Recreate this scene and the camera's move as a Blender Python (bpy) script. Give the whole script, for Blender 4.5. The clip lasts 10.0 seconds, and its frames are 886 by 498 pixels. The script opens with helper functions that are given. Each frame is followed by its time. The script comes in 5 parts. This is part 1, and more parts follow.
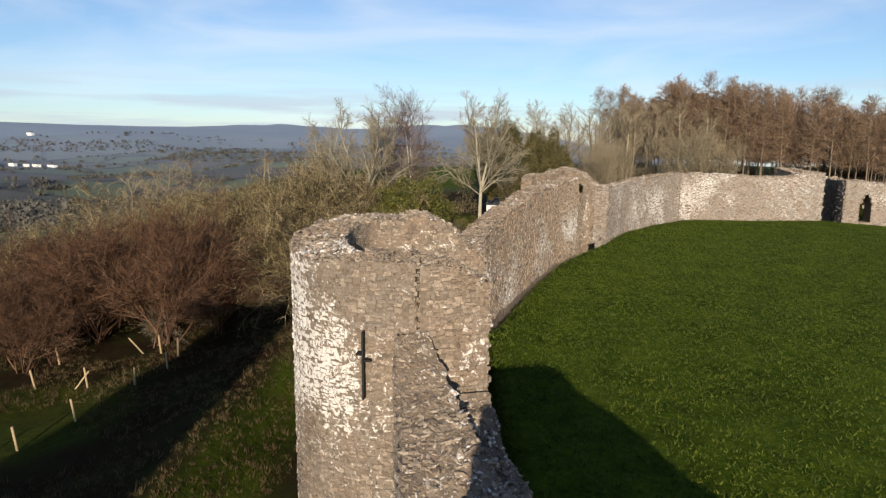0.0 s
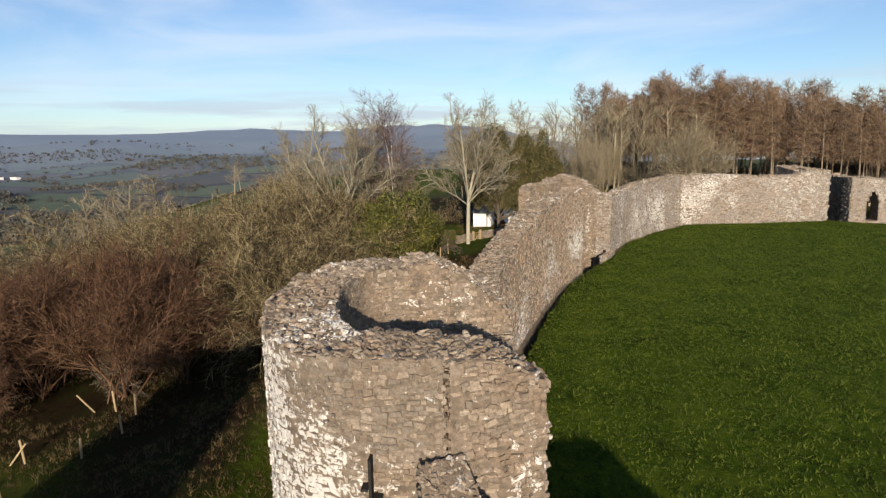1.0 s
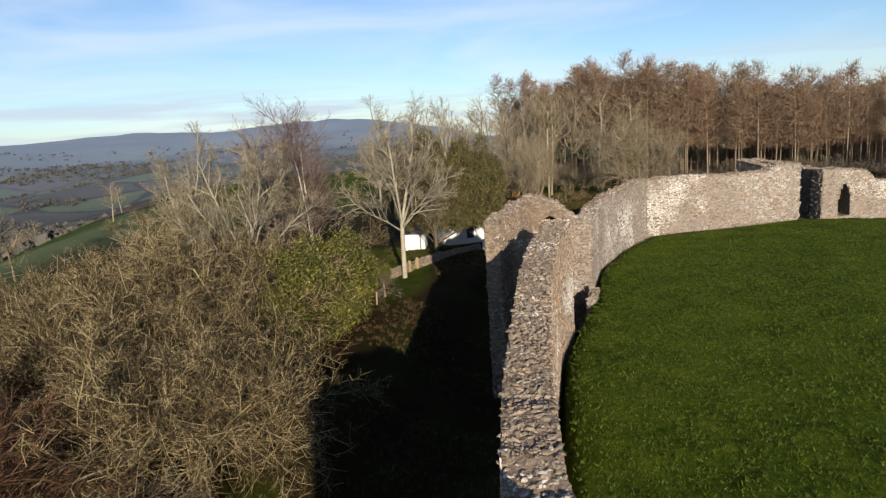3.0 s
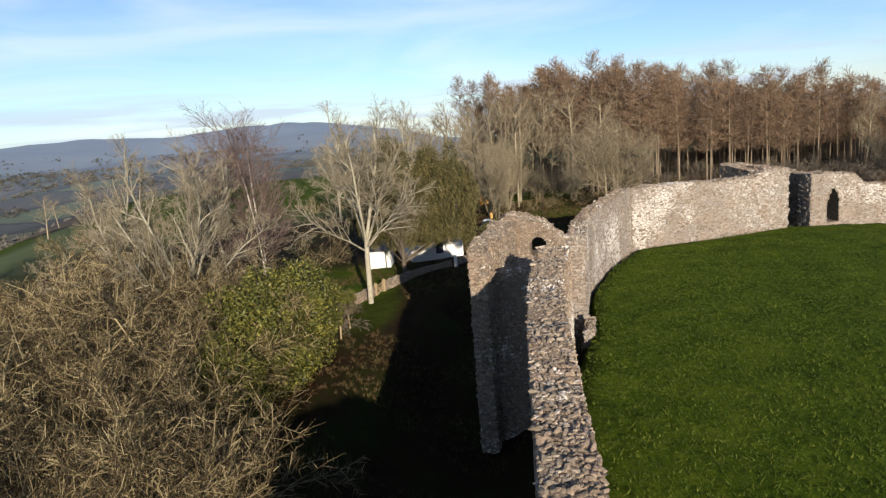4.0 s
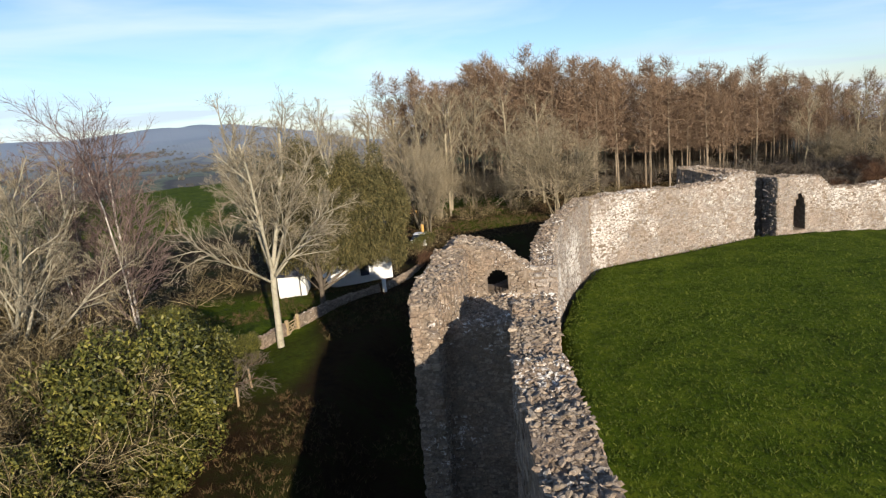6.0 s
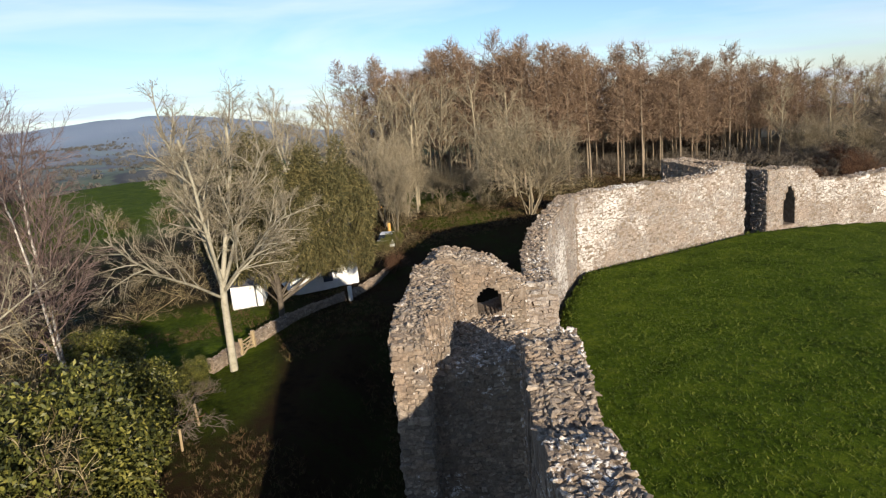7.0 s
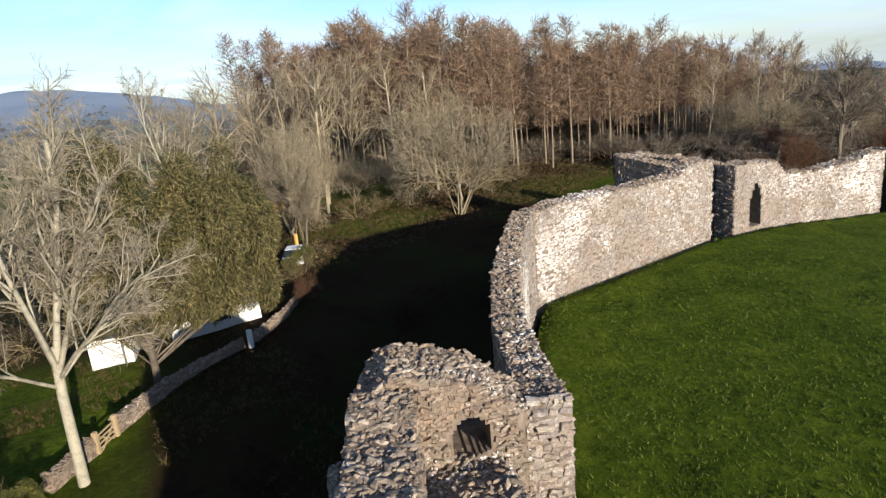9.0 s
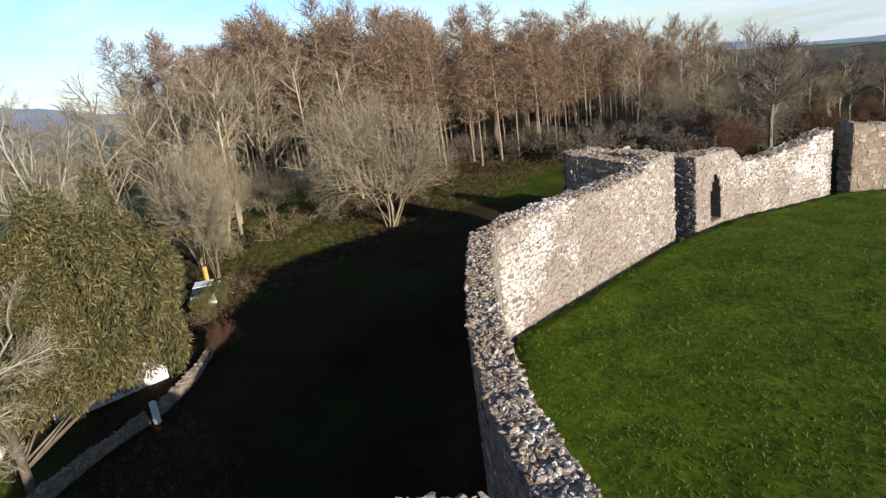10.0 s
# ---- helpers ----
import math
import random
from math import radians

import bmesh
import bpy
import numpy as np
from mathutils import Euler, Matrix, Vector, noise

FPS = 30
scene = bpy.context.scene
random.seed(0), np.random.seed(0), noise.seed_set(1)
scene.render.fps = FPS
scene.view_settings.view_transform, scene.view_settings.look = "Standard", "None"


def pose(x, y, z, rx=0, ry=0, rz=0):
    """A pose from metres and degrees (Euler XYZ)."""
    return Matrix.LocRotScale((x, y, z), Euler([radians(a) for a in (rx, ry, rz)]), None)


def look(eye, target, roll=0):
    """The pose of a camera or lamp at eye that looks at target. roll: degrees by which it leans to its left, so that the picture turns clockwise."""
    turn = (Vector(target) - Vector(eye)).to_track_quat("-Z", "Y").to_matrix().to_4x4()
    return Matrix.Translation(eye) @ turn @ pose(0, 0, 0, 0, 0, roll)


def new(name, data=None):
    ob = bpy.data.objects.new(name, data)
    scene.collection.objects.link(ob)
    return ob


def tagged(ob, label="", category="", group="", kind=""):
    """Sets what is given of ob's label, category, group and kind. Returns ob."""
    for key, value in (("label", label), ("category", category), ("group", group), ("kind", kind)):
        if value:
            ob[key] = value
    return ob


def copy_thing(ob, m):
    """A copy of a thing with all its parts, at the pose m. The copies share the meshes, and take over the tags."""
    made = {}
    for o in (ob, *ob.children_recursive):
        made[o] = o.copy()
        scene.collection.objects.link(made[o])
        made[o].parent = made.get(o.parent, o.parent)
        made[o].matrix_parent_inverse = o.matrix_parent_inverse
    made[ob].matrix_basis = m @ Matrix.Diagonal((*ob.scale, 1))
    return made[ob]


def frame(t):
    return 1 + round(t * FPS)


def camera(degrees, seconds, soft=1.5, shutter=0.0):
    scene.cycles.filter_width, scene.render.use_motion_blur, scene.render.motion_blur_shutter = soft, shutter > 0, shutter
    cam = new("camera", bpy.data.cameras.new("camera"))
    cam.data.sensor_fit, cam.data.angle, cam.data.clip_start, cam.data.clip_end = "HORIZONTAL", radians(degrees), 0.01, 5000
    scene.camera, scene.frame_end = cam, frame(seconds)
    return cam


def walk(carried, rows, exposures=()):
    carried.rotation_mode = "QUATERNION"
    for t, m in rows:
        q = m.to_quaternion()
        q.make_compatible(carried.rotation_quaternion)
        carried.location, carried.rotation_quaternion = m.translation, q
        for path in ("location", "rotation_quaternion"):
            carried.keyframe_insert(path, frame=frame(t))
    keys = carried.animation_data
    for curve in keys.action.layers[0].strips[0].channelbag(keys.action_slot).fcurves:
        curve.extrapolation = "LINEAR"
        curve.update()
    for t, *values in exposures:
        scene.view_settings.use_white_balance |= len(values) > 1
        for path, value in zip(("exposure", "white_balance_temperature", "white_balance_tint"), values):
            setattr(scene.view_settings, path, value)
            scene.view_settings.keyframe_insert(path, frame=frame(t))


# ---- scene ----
cam = camera(68.8, 10.0, soft=1.3)
PATH = [
    (0, (-0.142, -1.328, 13.811), (-0.104, 0.641, 13.459), 0.5),
    (0.5, (-0.767, 1.654, 14.148), (-0.704, 3.622, 13.794), 0.0),
    (1, (-1.245, 4.686, 14.588), (-1.134, 6.652, 14.234), -1.1),
    (1.5, (-1.859, 7.985, 15.172), (-1.67, 9.943, 14.811), -2.0),
    (2, (-1.966, 11.708, 15.457), (-1.702, 13.657, 15.095), -2.8),
    (2.5, (-2.482, 15.386, 15.945), (-2.152, 17.322, 15.566), -3.4),
    (4, (-1.961, 25.222, 16.953), (-1.448, 27.114, 16.558), -4.7),
    (4.5, (-1.238, 28.122, 16.851), (-0.657, 29.995, 16.459), -4.6),
    (5, (-0.55, 30.532, 16.853), (0.086, 32.386, 16.456), -4.7),
    (5.5, (0.114, 32.935, 16.667), (0.802, 34.771, 16.268), -4.7),
    (7, (1.966, 40.397, 16.697), (2.807, 42.155, 16.249), -5.0),
    (7.5, (2.913, 42.834, 16.911), (3.81, 44.559, 16.441), -5.0),
    (8, (3.963, 45.308, 17.186), (4.919, 46.995, 16.694), -4.9),
    (8.5, (5.0, 47.779, 17.59), (6.008, 49.426, 17.068), -4.7),
    (9, (5.995, 50.399, 17.837), (7.063, 51.997, 17.285), -5.2),
    (9.5, (7.722, 53.621, 17.806), (8.874, 55.151, 17.232), -6.4),
    (10, (8.946, 56.655, 17.851), (10.203, 58.094, 17.26), -7.6),
]
walk(cam, [(t, look(eye, target, roll)) for t, eye, target, roll in PATH],
     exposures=[(0.0, 0.36, 6400, 10), (2.5, 0.36, 6400, 10), (4.0, 0.52, 6230, 10), (7.0, 0.61, 6230, 10), (10.0, 0.78, 5850, 10)])

# ---- light: low winter sun behind the camera's start, clear sky ----
SUN_AZ, SUN_EL = radians(183.5), radians(14.6)      # where the sun stands, clockwise from +y
world = bpy.data.worlds.new("world")
scene.world = world
world.use_nodes = True
wn = world.node_tree.nodes
wl = world.node_tree.links
sky = wn.new("ShaderNodeTexSky")
sky.sky_type, sky.sun_disc = "NISHITA", False
sky.sun_elevation, sky.sun_rotation = SUN_EL, SUN_AZ
sky.altitude, sky.air_density, sky.dust_density, sky.ozone_density = 200, 0.85, 0.15, 4.0
wn["Background"].inputs[1].default_value = 0.10
# thin high cloud, drawn out along the horizon
tc = wn.new("ShaderNodeTexCoord")
mp = wn.new("ShaderNodeMapping")
mp.inputs["Scale"].default_value = (1.3, 1.3, 7.0)
wl.new(tc.outputs["Generated"], mp.inputs["Vector"])
cn = wn.new("ShaderNodeTexNoise")
cn.inputs["Scale"].default_value, cn.inputs["Detail"].default_value, cn.inputs["Distortion"].default_value = 1.7, 6.0, 0.8
wl.new(mp.outputs[0], cn.inputs["Vector"])
cr = wn.new("ShaderNodeValToRGB")
cr.color_ramp.elements[0].position, cr.color_ramp.elements[1].position = 0.40, 0.78
cr.color_ramp.elements[0].color, cr.color_ramp.elements[1].color = (0.12, 0.12, 0.12, 1), (0.62, 0.62, 0.62, 1)
wl.new(cn.outputs["Fac"], cr.inputs[0])
# the veil is thick towards the horizon and thin overhead
up = wn.new("ShaderNodeSeparateXYZ")
wl.new(tc.outputs["Generated"], up.inputs[0])
veil = wn.new("ShaderNodeMapRange")
for key, value in (("From Min", 0.25), ("From Max", 0.8), ("To Min", 1.0), ("To Max", 0.12)):
    veil.inputs[key].default_value = value
wl.new(up.outputs["Z"], veil.inputs["Value"])
thin = wn.new("ShaderNodeMath")
thin.operation = "MULTIPLY"
wl.new(cr.outputs[0], thin.inputs[0])
wl.new(veil.outputs[0], thin.inputs[1])
cm = wn.new("ShaderNodeMix")
cm.data_type = "RGBA"
wl.new(thin.outputs[0], cm.inputs[0])
wl.new(sky.outputs[0], cm.inputs[6])
cm.inputs[7].default_value = (7.3, 7.55, 7.75, 1)
# a low bank of grey stratus lying along the far hills
mp2 = wn.new("ShaderNodeMapping")
mp2.inputs["Scale"].default_value = (3.2, 3.2, 46.0)
wl.new(tc.outputs["Generated"], mp2.inputs["Vector"])
bn = wn.new("ShaderNodeTexNoise")
bn.inputs["Scale"].default_value, bn.inputs["Detail"].default_value = 1.1, 5.0
wl.new(mp2.outputs[0], bn.inputs["Vector"])
br = wn.new("ShaderNodeValToRGB")
br.color_ramp.elements[0].position, br.color_ramp.elements[1].position = 0.46, 0.60
wl.new(bn.outputs["Fac"], br.inputs[0])
low = wn.new("ShaderNodeMapRange")
for key, value in (("From Min", 0.035), ("From Max", 0.085), ("To Min", 0.75), ("To Max", 0.0)):
    low.inputs[key].default_value = value
wl.new(up.outputs["Z"], low.inputs["Value"])
bank = wn.new("ShaderNodeMath")
bank.operation = "MULTIPLY"
wl.new(br.outputs[0], bank.inputs[0])
wl.new(low.outputs[0], bank.inputs[1])
cb = wn.new("ShaderNodeMix")
cb.data_type = "RGBA"
wl.new(bank.outputs[0], cb.inputs[0])
wl.new(cm.outputs[2], cb.inputs[6])
cb.inputs[7].default_value = (4.6, 5.2, 6.0, 1)
wl.new(cb.outputs[2], wn["Background"].inputs[0])

sun = new("sun", bpy.data.lights.new("sun", "SUN"))
sun.data.energy, sun.data.angle, sun.data.color = 5.0, radians(0.55), (1.0, 0.86, 0.68)
to_sun = Vector((math.sin(SUN_AZ) * math.cos(SUN_EL), math.cos(SUN_AZ) * math.cos(SUN_EL), math.sin(SUN_EL)))
sun.matrix_world = Matrix.Translation(to_sun * 60) @ to_sun.to_track_quat("Z", "Y").to_matrix().to_4x4()

# ---- materials ----
def material(name, rough=0.9):
    m = bpy.data.materials.new(name)
    m.use_nodes = True
    b = m.node_tree.nodes["Principled BSDF"]
    b.inputs["Roughness"].default_value = rough
    b.inputs["Specular IOR Level"].default_value = 0.25
    return m, m.node_tree.nodes, m.node_tree.links, b


def ramp(nodes, links, fac, stops, interp="LINEAR"):
    r = nodes.new("ShaderNodeValToRGB")
    r.color_ramp.interpolation = interp
    els = r.color_ramp.elements
    while len(els) < len(stops):
        els.new(0.5)
    for e, (p, c) in zip(els, stops):
        e.position = p
        e.color = (*c, 1) if len(c) == 3 else c
    links.new(fac, r.inputs[0])
    return r.outputs[0]


def noise_tex(nodes, links, scale, detail=4.0, rough=0.6, vec=None, distort=0.0):
    n = nodes.new("ShaderNodeTexNoise")
    n.inputs["Scale"].default_value = scale
    n.inputs["Detail"].default_value = detail
    n.inputs["Roughness"].default_value = rough
    n.inputs["Distortion"].default_value = distort
    if vec is not None:
        links.new(vec, n.inputs["Vector"])
    return n.outputs["Fac"]


def mix(nodes, links, fac, a, b, mode="MIX"):
    n = nodes.new("ShaderNodeMix")
    n.data_type, n.blend_type = "RGBA", mode
    for sock, v in ((0, fac), (6, a), (7, b)):
        if isinstance(v, (int, float)):
            n.inputs[sock].default_value = v
        elif isinstance(v, tuple):
            n.inputs[sock].default_value = (*v, 1)
        else:
            links.new(v, n.inputs[sock])
    return n.outputs[2]


def maths(nodes, links, op, a, b=0.0, clamp=False):
    n = nodes.new("ShaderNodeMath")
    n.operation, n.use_clamp = op, clamp
    for i, v in enumerate((a, b)):
        if isinstance(v, (int, float)):
            n.inputs[i].default_value = v
        else:
            links.new(v, n.inputs[i])
    return n.outputs[0]


def bump(nodes, links, bsdf, height, strength=0.4, dist=0.03):
    n = nodes.new("ShaderNodeBump")
    n.inputs["Strength"].default_value, n.inputs["Distance"].default_value = strength, dist
    links.new(height, n.inputs["Height"])
    links.new(n.outputs[0], bsdf.inputs["Normal"])


def place_vec(nodes):
    return nodes.new("ShaderNodeNewGeometry").outputs["Position"]


def per_piece(nodes, links):
    """One random number for each piece, joined or single."""
    a = nodes.new("ShaderNodeNewGeometry").outputs["Random Per Island"]
    b = nodes.new("ShaderNodeObjectInfo").outputs["Random"]
    return maths(nodes, links, "FRACT", maths(nodes, links, "ADD", a, b))


def stone_material(name, lichen=0.5, tint=(1.0, 1.0, 1.0), spots=(), vary=1.0, soft=0.06):
    m, n, l, b = material(name, 0.92)
    pos = place_vec(n)
    rnd = per_piece(n, l)
    t = tint
    rnd = maths(n, l, "ADD", 0.5 - 0.5 * vary, maths(n, l, "MULTIPLY", rnd, vary))
    base = ramp(n, l, rnd, [(0.0, (0.115 * t[0], 0.095 * t[1], 0.078 * t[2])), (0.25, (0.25 * t[0], 0.205 * t[1], 0.158 * t[2])),
                            (0.5, (0.22 * t[0], 0.185 * t[1], 0.155 * t[2])), (0.75, (0.34 * t[0], 0.275 * t[1], 0.213 * t[2])),
                            (1.0, (0.40 * t[0], 0.35 * t[1], 0.295 * t[2]))])
    patch = noise_tex(n, l, 0.8, 5, 0.6, pos)
    col = mix(n, l, ramp(n, l, patch, [(0.45, (0, 0, 0)), (0.62, (0.55, 0.55, 0.55))]), base, (0.28 * t[0], 0.20 * t[1], 0.14 * t[2]))
    grain = noise_tex(n, l, 11, 7, 0.78, pos)
    col = mix(n, l, 0.8, col, ramp(n, l, grain, [(0.32, (0.30, 0.28, 0.27)), (0.5, (0.85, 0.85, 0.84)), (0.68, (1.35, 1.33, 1.28))]), "MULTIPLY")
    dark = noise_tex(n, l, 1.6, 5, 0.65, pos)
    col = mix(n, l, ramp(n, l, dark, [(0.56, (0, 0, 0)), (0.72, (0.75, 0.75, 0.75))]), col, (0.07, 0.062, 0.055))
    # pale crusts of lichen and old lime
    fine = noise_tex(n, l, 4.2, 6, 0.66, pos, 0.9)
    broad = noise_tex(n, l, 0.28, 2, 0.5, pos)
    cover = maths(n, l, "ADD", fine, maths(n, l, "MULTIPLY", maths(n, l, "SUBTRACT", broad, 0.5), 0.75))
    cover = maths(n, l, "ADD", cover, maths(n, l, "MULTIPLY", maths(n, l, "SUBTRACT", rnd, 0.5), 0.07))
    speck = noise_tex(n, l, 15.0, 4, 0.7, pos)
    cover = maths(n, l, "ADD", cover, maths(n, l, "MULTIPLY", maths(n, l, "SUBTRACT", speck, 0.5), 0.42))
    for x, y, z, r in spots:                      # large old patches of lime
        off = n.new("ShaderNodeVectorMath")
        off.operation = "DISTANCE"
        l.new(pos, off.inputs[0])
        off.inputs[1].default_value = (x, y, z)
        near = maths(n, l, "SUBTRACT", 1.0, maths(n, l, "DIVIDE", off.outputs["Value"], r), True)
        cover = maths(n, l, "ADD", cover, maths(n, l, "MULTIPLY", near, 0.17))
    edge = 0.82 - 0.30 * lichen
    col = mix(n, l, ramp(n, l, cover, [(edge, (0, 0, 0)), (edge + soft, (0.92, 0.92, 0.92))]), col, (0.70, 0.665, 0.61))
    l.new(col, b.inputs["Base Color"])
    bump(n, l, b, maths(n, l, "ADD", grain, fine), 0.9, 0.035)
    return m


STONE = stone_material("rubble_stone", 0.58, (1.06, 1.03, 0.98), (), 0.8)
STONE_LICHEN = stone_material("lichen_stone", 0.72, (1.0, 1.0, 0.98), ((-4.4, 18.6, 8.0, 3.0), (-3.6, 17.6, 6.6, 2.2), (-4.9, 20.0, 5.5, 2.4)), 0.7)
STONE_TOP = stone_material("wall_top_stone", 0.68, (1.20, 1.18, 1.12), (), 0.9)
STONE_LIME = stone_material("limewashed_stone", 0.87, (1.20, 1.26, 1.34), ((34.1, 77.2, 7.3, 1.7), (30.6, 77.2, 6.6, 2.2), (36.5, 77.4, 6.0, 1.6), (60.0, 76.4, 4.8, 4.5), (64.5, 75.3, 5.0, 4.5), (67.5, 74.4, 5.2, 3.5), (22.5, 69.8, 6.2, 3.0), (26.0, 73.4, 5.6, 2.4)), 0.40, 0.26)

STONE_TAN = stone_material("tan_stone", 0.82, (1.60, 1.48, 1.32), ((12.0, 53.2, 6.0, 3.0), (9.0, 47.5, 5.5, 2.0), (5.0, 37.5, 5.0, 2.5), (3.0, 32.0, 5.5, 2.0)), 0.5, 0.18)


def mortar_material():
    m, n, l, b = material("mortar_core", 0.95)
    pos = place_vec(n)
    g = noise_tex(n, l, 3.0, 6, 0.7, pos)
    f = noise_tex(n, l, 22, 3, 0.6, pos)
    col = ramp(n, l, g, [(0.3, (0.10, 0.08, 0.06)), (0.55, (0.22, 0.17, 0.125)), (0.75, (0.33, 0.28, 0.225))])
    l.new(col, b.inputs["Base Color"])
    bump(n, l, b, maths(n, l, "ADD", g, f), 0.8, 0.06)
    return m


MORTAR = mortar_material()


def plain(name, stops, scale=4.0, rough=0.8, rel=0.3, dist=0.02, rnd=0.0, metal=0.0):
    """A mottled material: colour stops over noise, with fine relief."""
    m, n, l, b = material(name, rough)
    pos = n.new("ShaderNodeTexCoord").outputs["Object"]
    a = noise_tex(n, l, scale, 5, 0.65, pos)
    f = noise_tex(n, l, scale * 7, 3, 0.6, pos)
    fac = maths(n, l, "ADD", maths(n, l, "MULTIPLY", a, 0.7), maths(n, l, "MULTIPLY", f, 0.3))
    if rnd:
        fac = maths(n, l, "ADD", fac, maths(n, l, "MULTIPLY", maths(n, l, "SUBTRACT", per_piece(n, l), 0.5), rnd))
    l.new(ramp(n, l, fac, stops), b.inputs["Base Color"])
    b.inputs["Metallic"].default_value = metal
    bump(n, l, b, f, rel, dist)
    return m


BARK_ASH = plain("pale_ash_bark", [(0.3, (0.15, 0.135, 0.094)), (0.62, (0.41, 0.372, 0.275))], 2.6, 0.9, 0.8, 0.05, rnd=0.2)
ASH_TWIG = plain("ash_twigs", [(0.3, (0.12, 0.10, 0.066)), (0.62, (0.34, 0.29, 0.20))], 1.6, 0.9, 0.5, 0.02, rnd=0.4)
BARK_BIRCH = plain("birch_bark", [(0.35, (0.12, 0.10, 0.09)), (0.5, (0.58, 0.53, 0.46))], 1.5, rnd=0.15)
BIRCH_TWIG = plain("purple_brown_birch_twigs", [(0.3, (0.085, 0.055, 0.048)), (0.7, (0.22, 0.16, 0.135))], 1.2, rnd=0.4)
BARK_DARK = plain("dark_bark", [(0.3, (0.07, 0.055, 0.04)), (0.7, (0.20, 0.165, 0.12))], 2.0, rnd=0.3)
BARK_SCRUB = plain("olive_scrub_bark", [(0.25, (0.030, 0.020, 0.009)), (0.5, (0.120, 0.090, 0.040)), (0.85, (0.38, 0.305, 0.165))], 0.8, rnd=0.7)
BARK_RUSSET = plain("russet_scrub_bark", [(0.25, (0.036, 0.019, 0.010)), (0.5, (0.098, 0.050, 0.026)), (0.85, (0.21, 0.122, 0.07))], 1.0, rnd=0.5)
BARK_GREY = plain("grey_brown_bark", [(0.25, (0.105, 0.084, 0.053)), (0.55, (0.27, 0.222, 0.142)), (0.85, (0.46, 0.39, 0.26))], 1.5, rnd=0.4)
LARCH_BARK = plain("larch_bark", [(0.3, (0.11, 0.082, 0.055)), (0.7, (0.30, 0.235, 0.16))], 2.0, rnd=0.3)
LARCH_TWIG = plain("larch_twigs", [(0.25, (0.105, 0.066, 0.040)), (0.55, (0.215, 0.142, 0.088)), (0.85, (0.35, 0.25, 0.165))], 0.8, rnd=0.5)
HOLLY_LEAF = plain("holly_leaf", [(0.2, (0.024, 0.029, 0.007)), (0.6, (0.092, 0.094, 0.018)), (0.9, (0.27, 0.24, 0.055))], 0.9, 0.5, rnd=0.6)
YEW_LEAF = plain("yew_leaf", [(0.2, (0.030, 0.031, 0.010)), (0.6, (0.108, 0.094, 0.034)), (0.9, (0.25, 0.20, 0.08))], 0.8, 0.7, rnd=0.6)

GRASS_BLADE = plain("grass_blades", [(0.2, (0.020, 0.036, 0.002)), (0.5, (0.058, 0.086, 0.005)), (0.85, (0.125, 0.140, 0.015))], 0.5, 0.8, rnd=0.6)
DEAD_GRASS = plain("dead_grass_and_bracken", [(0.2, (0.036, 0.020, 0.009)), (0.5, (0.105, 0.062, 0.027)), (0.72, (0.085, 0.080, 0.024)), (0.9, (0.22, 0.165, 0.08))], 0.22, 0.8, rnd=0.5)
# lighter and greyer than near bark: valley haze put into the colour
FAR_TWIG = plain("far_winter_twigs", [(0.3, (0.066, 0.064, 0.056)), (0.7, (0.115, 0.108, 0.092))], 0.01, 0.9, rnd=0.3)

# ---- small tools for meshes ----
def mesh_of(name, verts, faces, mats, mat_index=None, smooth=False):
    me = bpy.data.meshes.new(name)
    me.from_pydata([tuple(v) for v in verts] if not isinstance(verts, np.ndarray) else verts.tolist(), [], faces if isinstance(faces, list) else faces.tolist())
    for m in mats if isinstance(mats, (list, tuple)) else [mats]:
        me.materials.append(m)
    if mat_index is not None:
        me.polygons.foreach_set("material_index", np.asarray(mat_index, dtype=np.int32))
    if smooth:
        me.polygons.foreach_set("use_smooth", np.ones(len(me.polygons), dtype=bool))
    me.update()
    return me


def under(ob, parent):
    ob.parent = parent
    return ob


def part(name, bm, mat, parent, label=""):
    me = bpy.data.meshes.new(name)
    bm.to_mesh(me)
    bm.free()
    me.materials.append(mat)
    ob = under(new(name, me), parent)
    return tagged(ob, label) if label else ob


def box(bm, lo, hi, m=None):
    """An axis box between two corners, turned by m."""
    vs = [bm.verts.new((m or Matrix()) @ Vector((x, y, z))) for x in (lo[0], hi[0]) for y in (lo[1], hi[1]) for z in (lo[2], hi[2])]
    for f in ((0, 1, 3, 2), (4, 6, 7, 5), (0, 4, 5, 1), (2, 3, 7, 6), (0, 2, 6, 4), (1, 5, 7, 3)):
        bm.faces.new([vs[i] for i in f])


def smooth_noise(x, y, seed=0.0):
    return noise.noise(Vector((x, y, seed * 7.31)))


def lerp_path(points, s):
    """A value along points (position, value...), linear between them."""
    if s <= points[0][0]:
        return points[0][1]
    for (a, va), (b, vb) in zip(points, points[1:]):
        if s <= b:
            return va + (vb - va) * (s - a) / (b - a)
    return points[-1][1]

# ---- the ground: one sheet from the ward to the hills ----
# inner foot of the curtain wall round the ward, from behind the start to the far gate and on
WARD = [(34, -40), (16, -16), (8.5, -4), (4.6, 4), (2.6, 11), (1.9, 17), (2.2, 24), (2.5, 30.7), (4.0, 34.5), (6.6, 41.7), (10.3, 50.4), (13.9, 56.3),
        (15.6, 58.6), (17.7, 62.2), (20.3, 66.9), (25.3, 72.7), (30.4, 77.2), (40, 77.7), (50, 77.7), (57, 77.0), (68.5, 74.2), (90, 60), (100, 20), (90, -40)]
WARD_A = np.array(WARD, dtype=float)


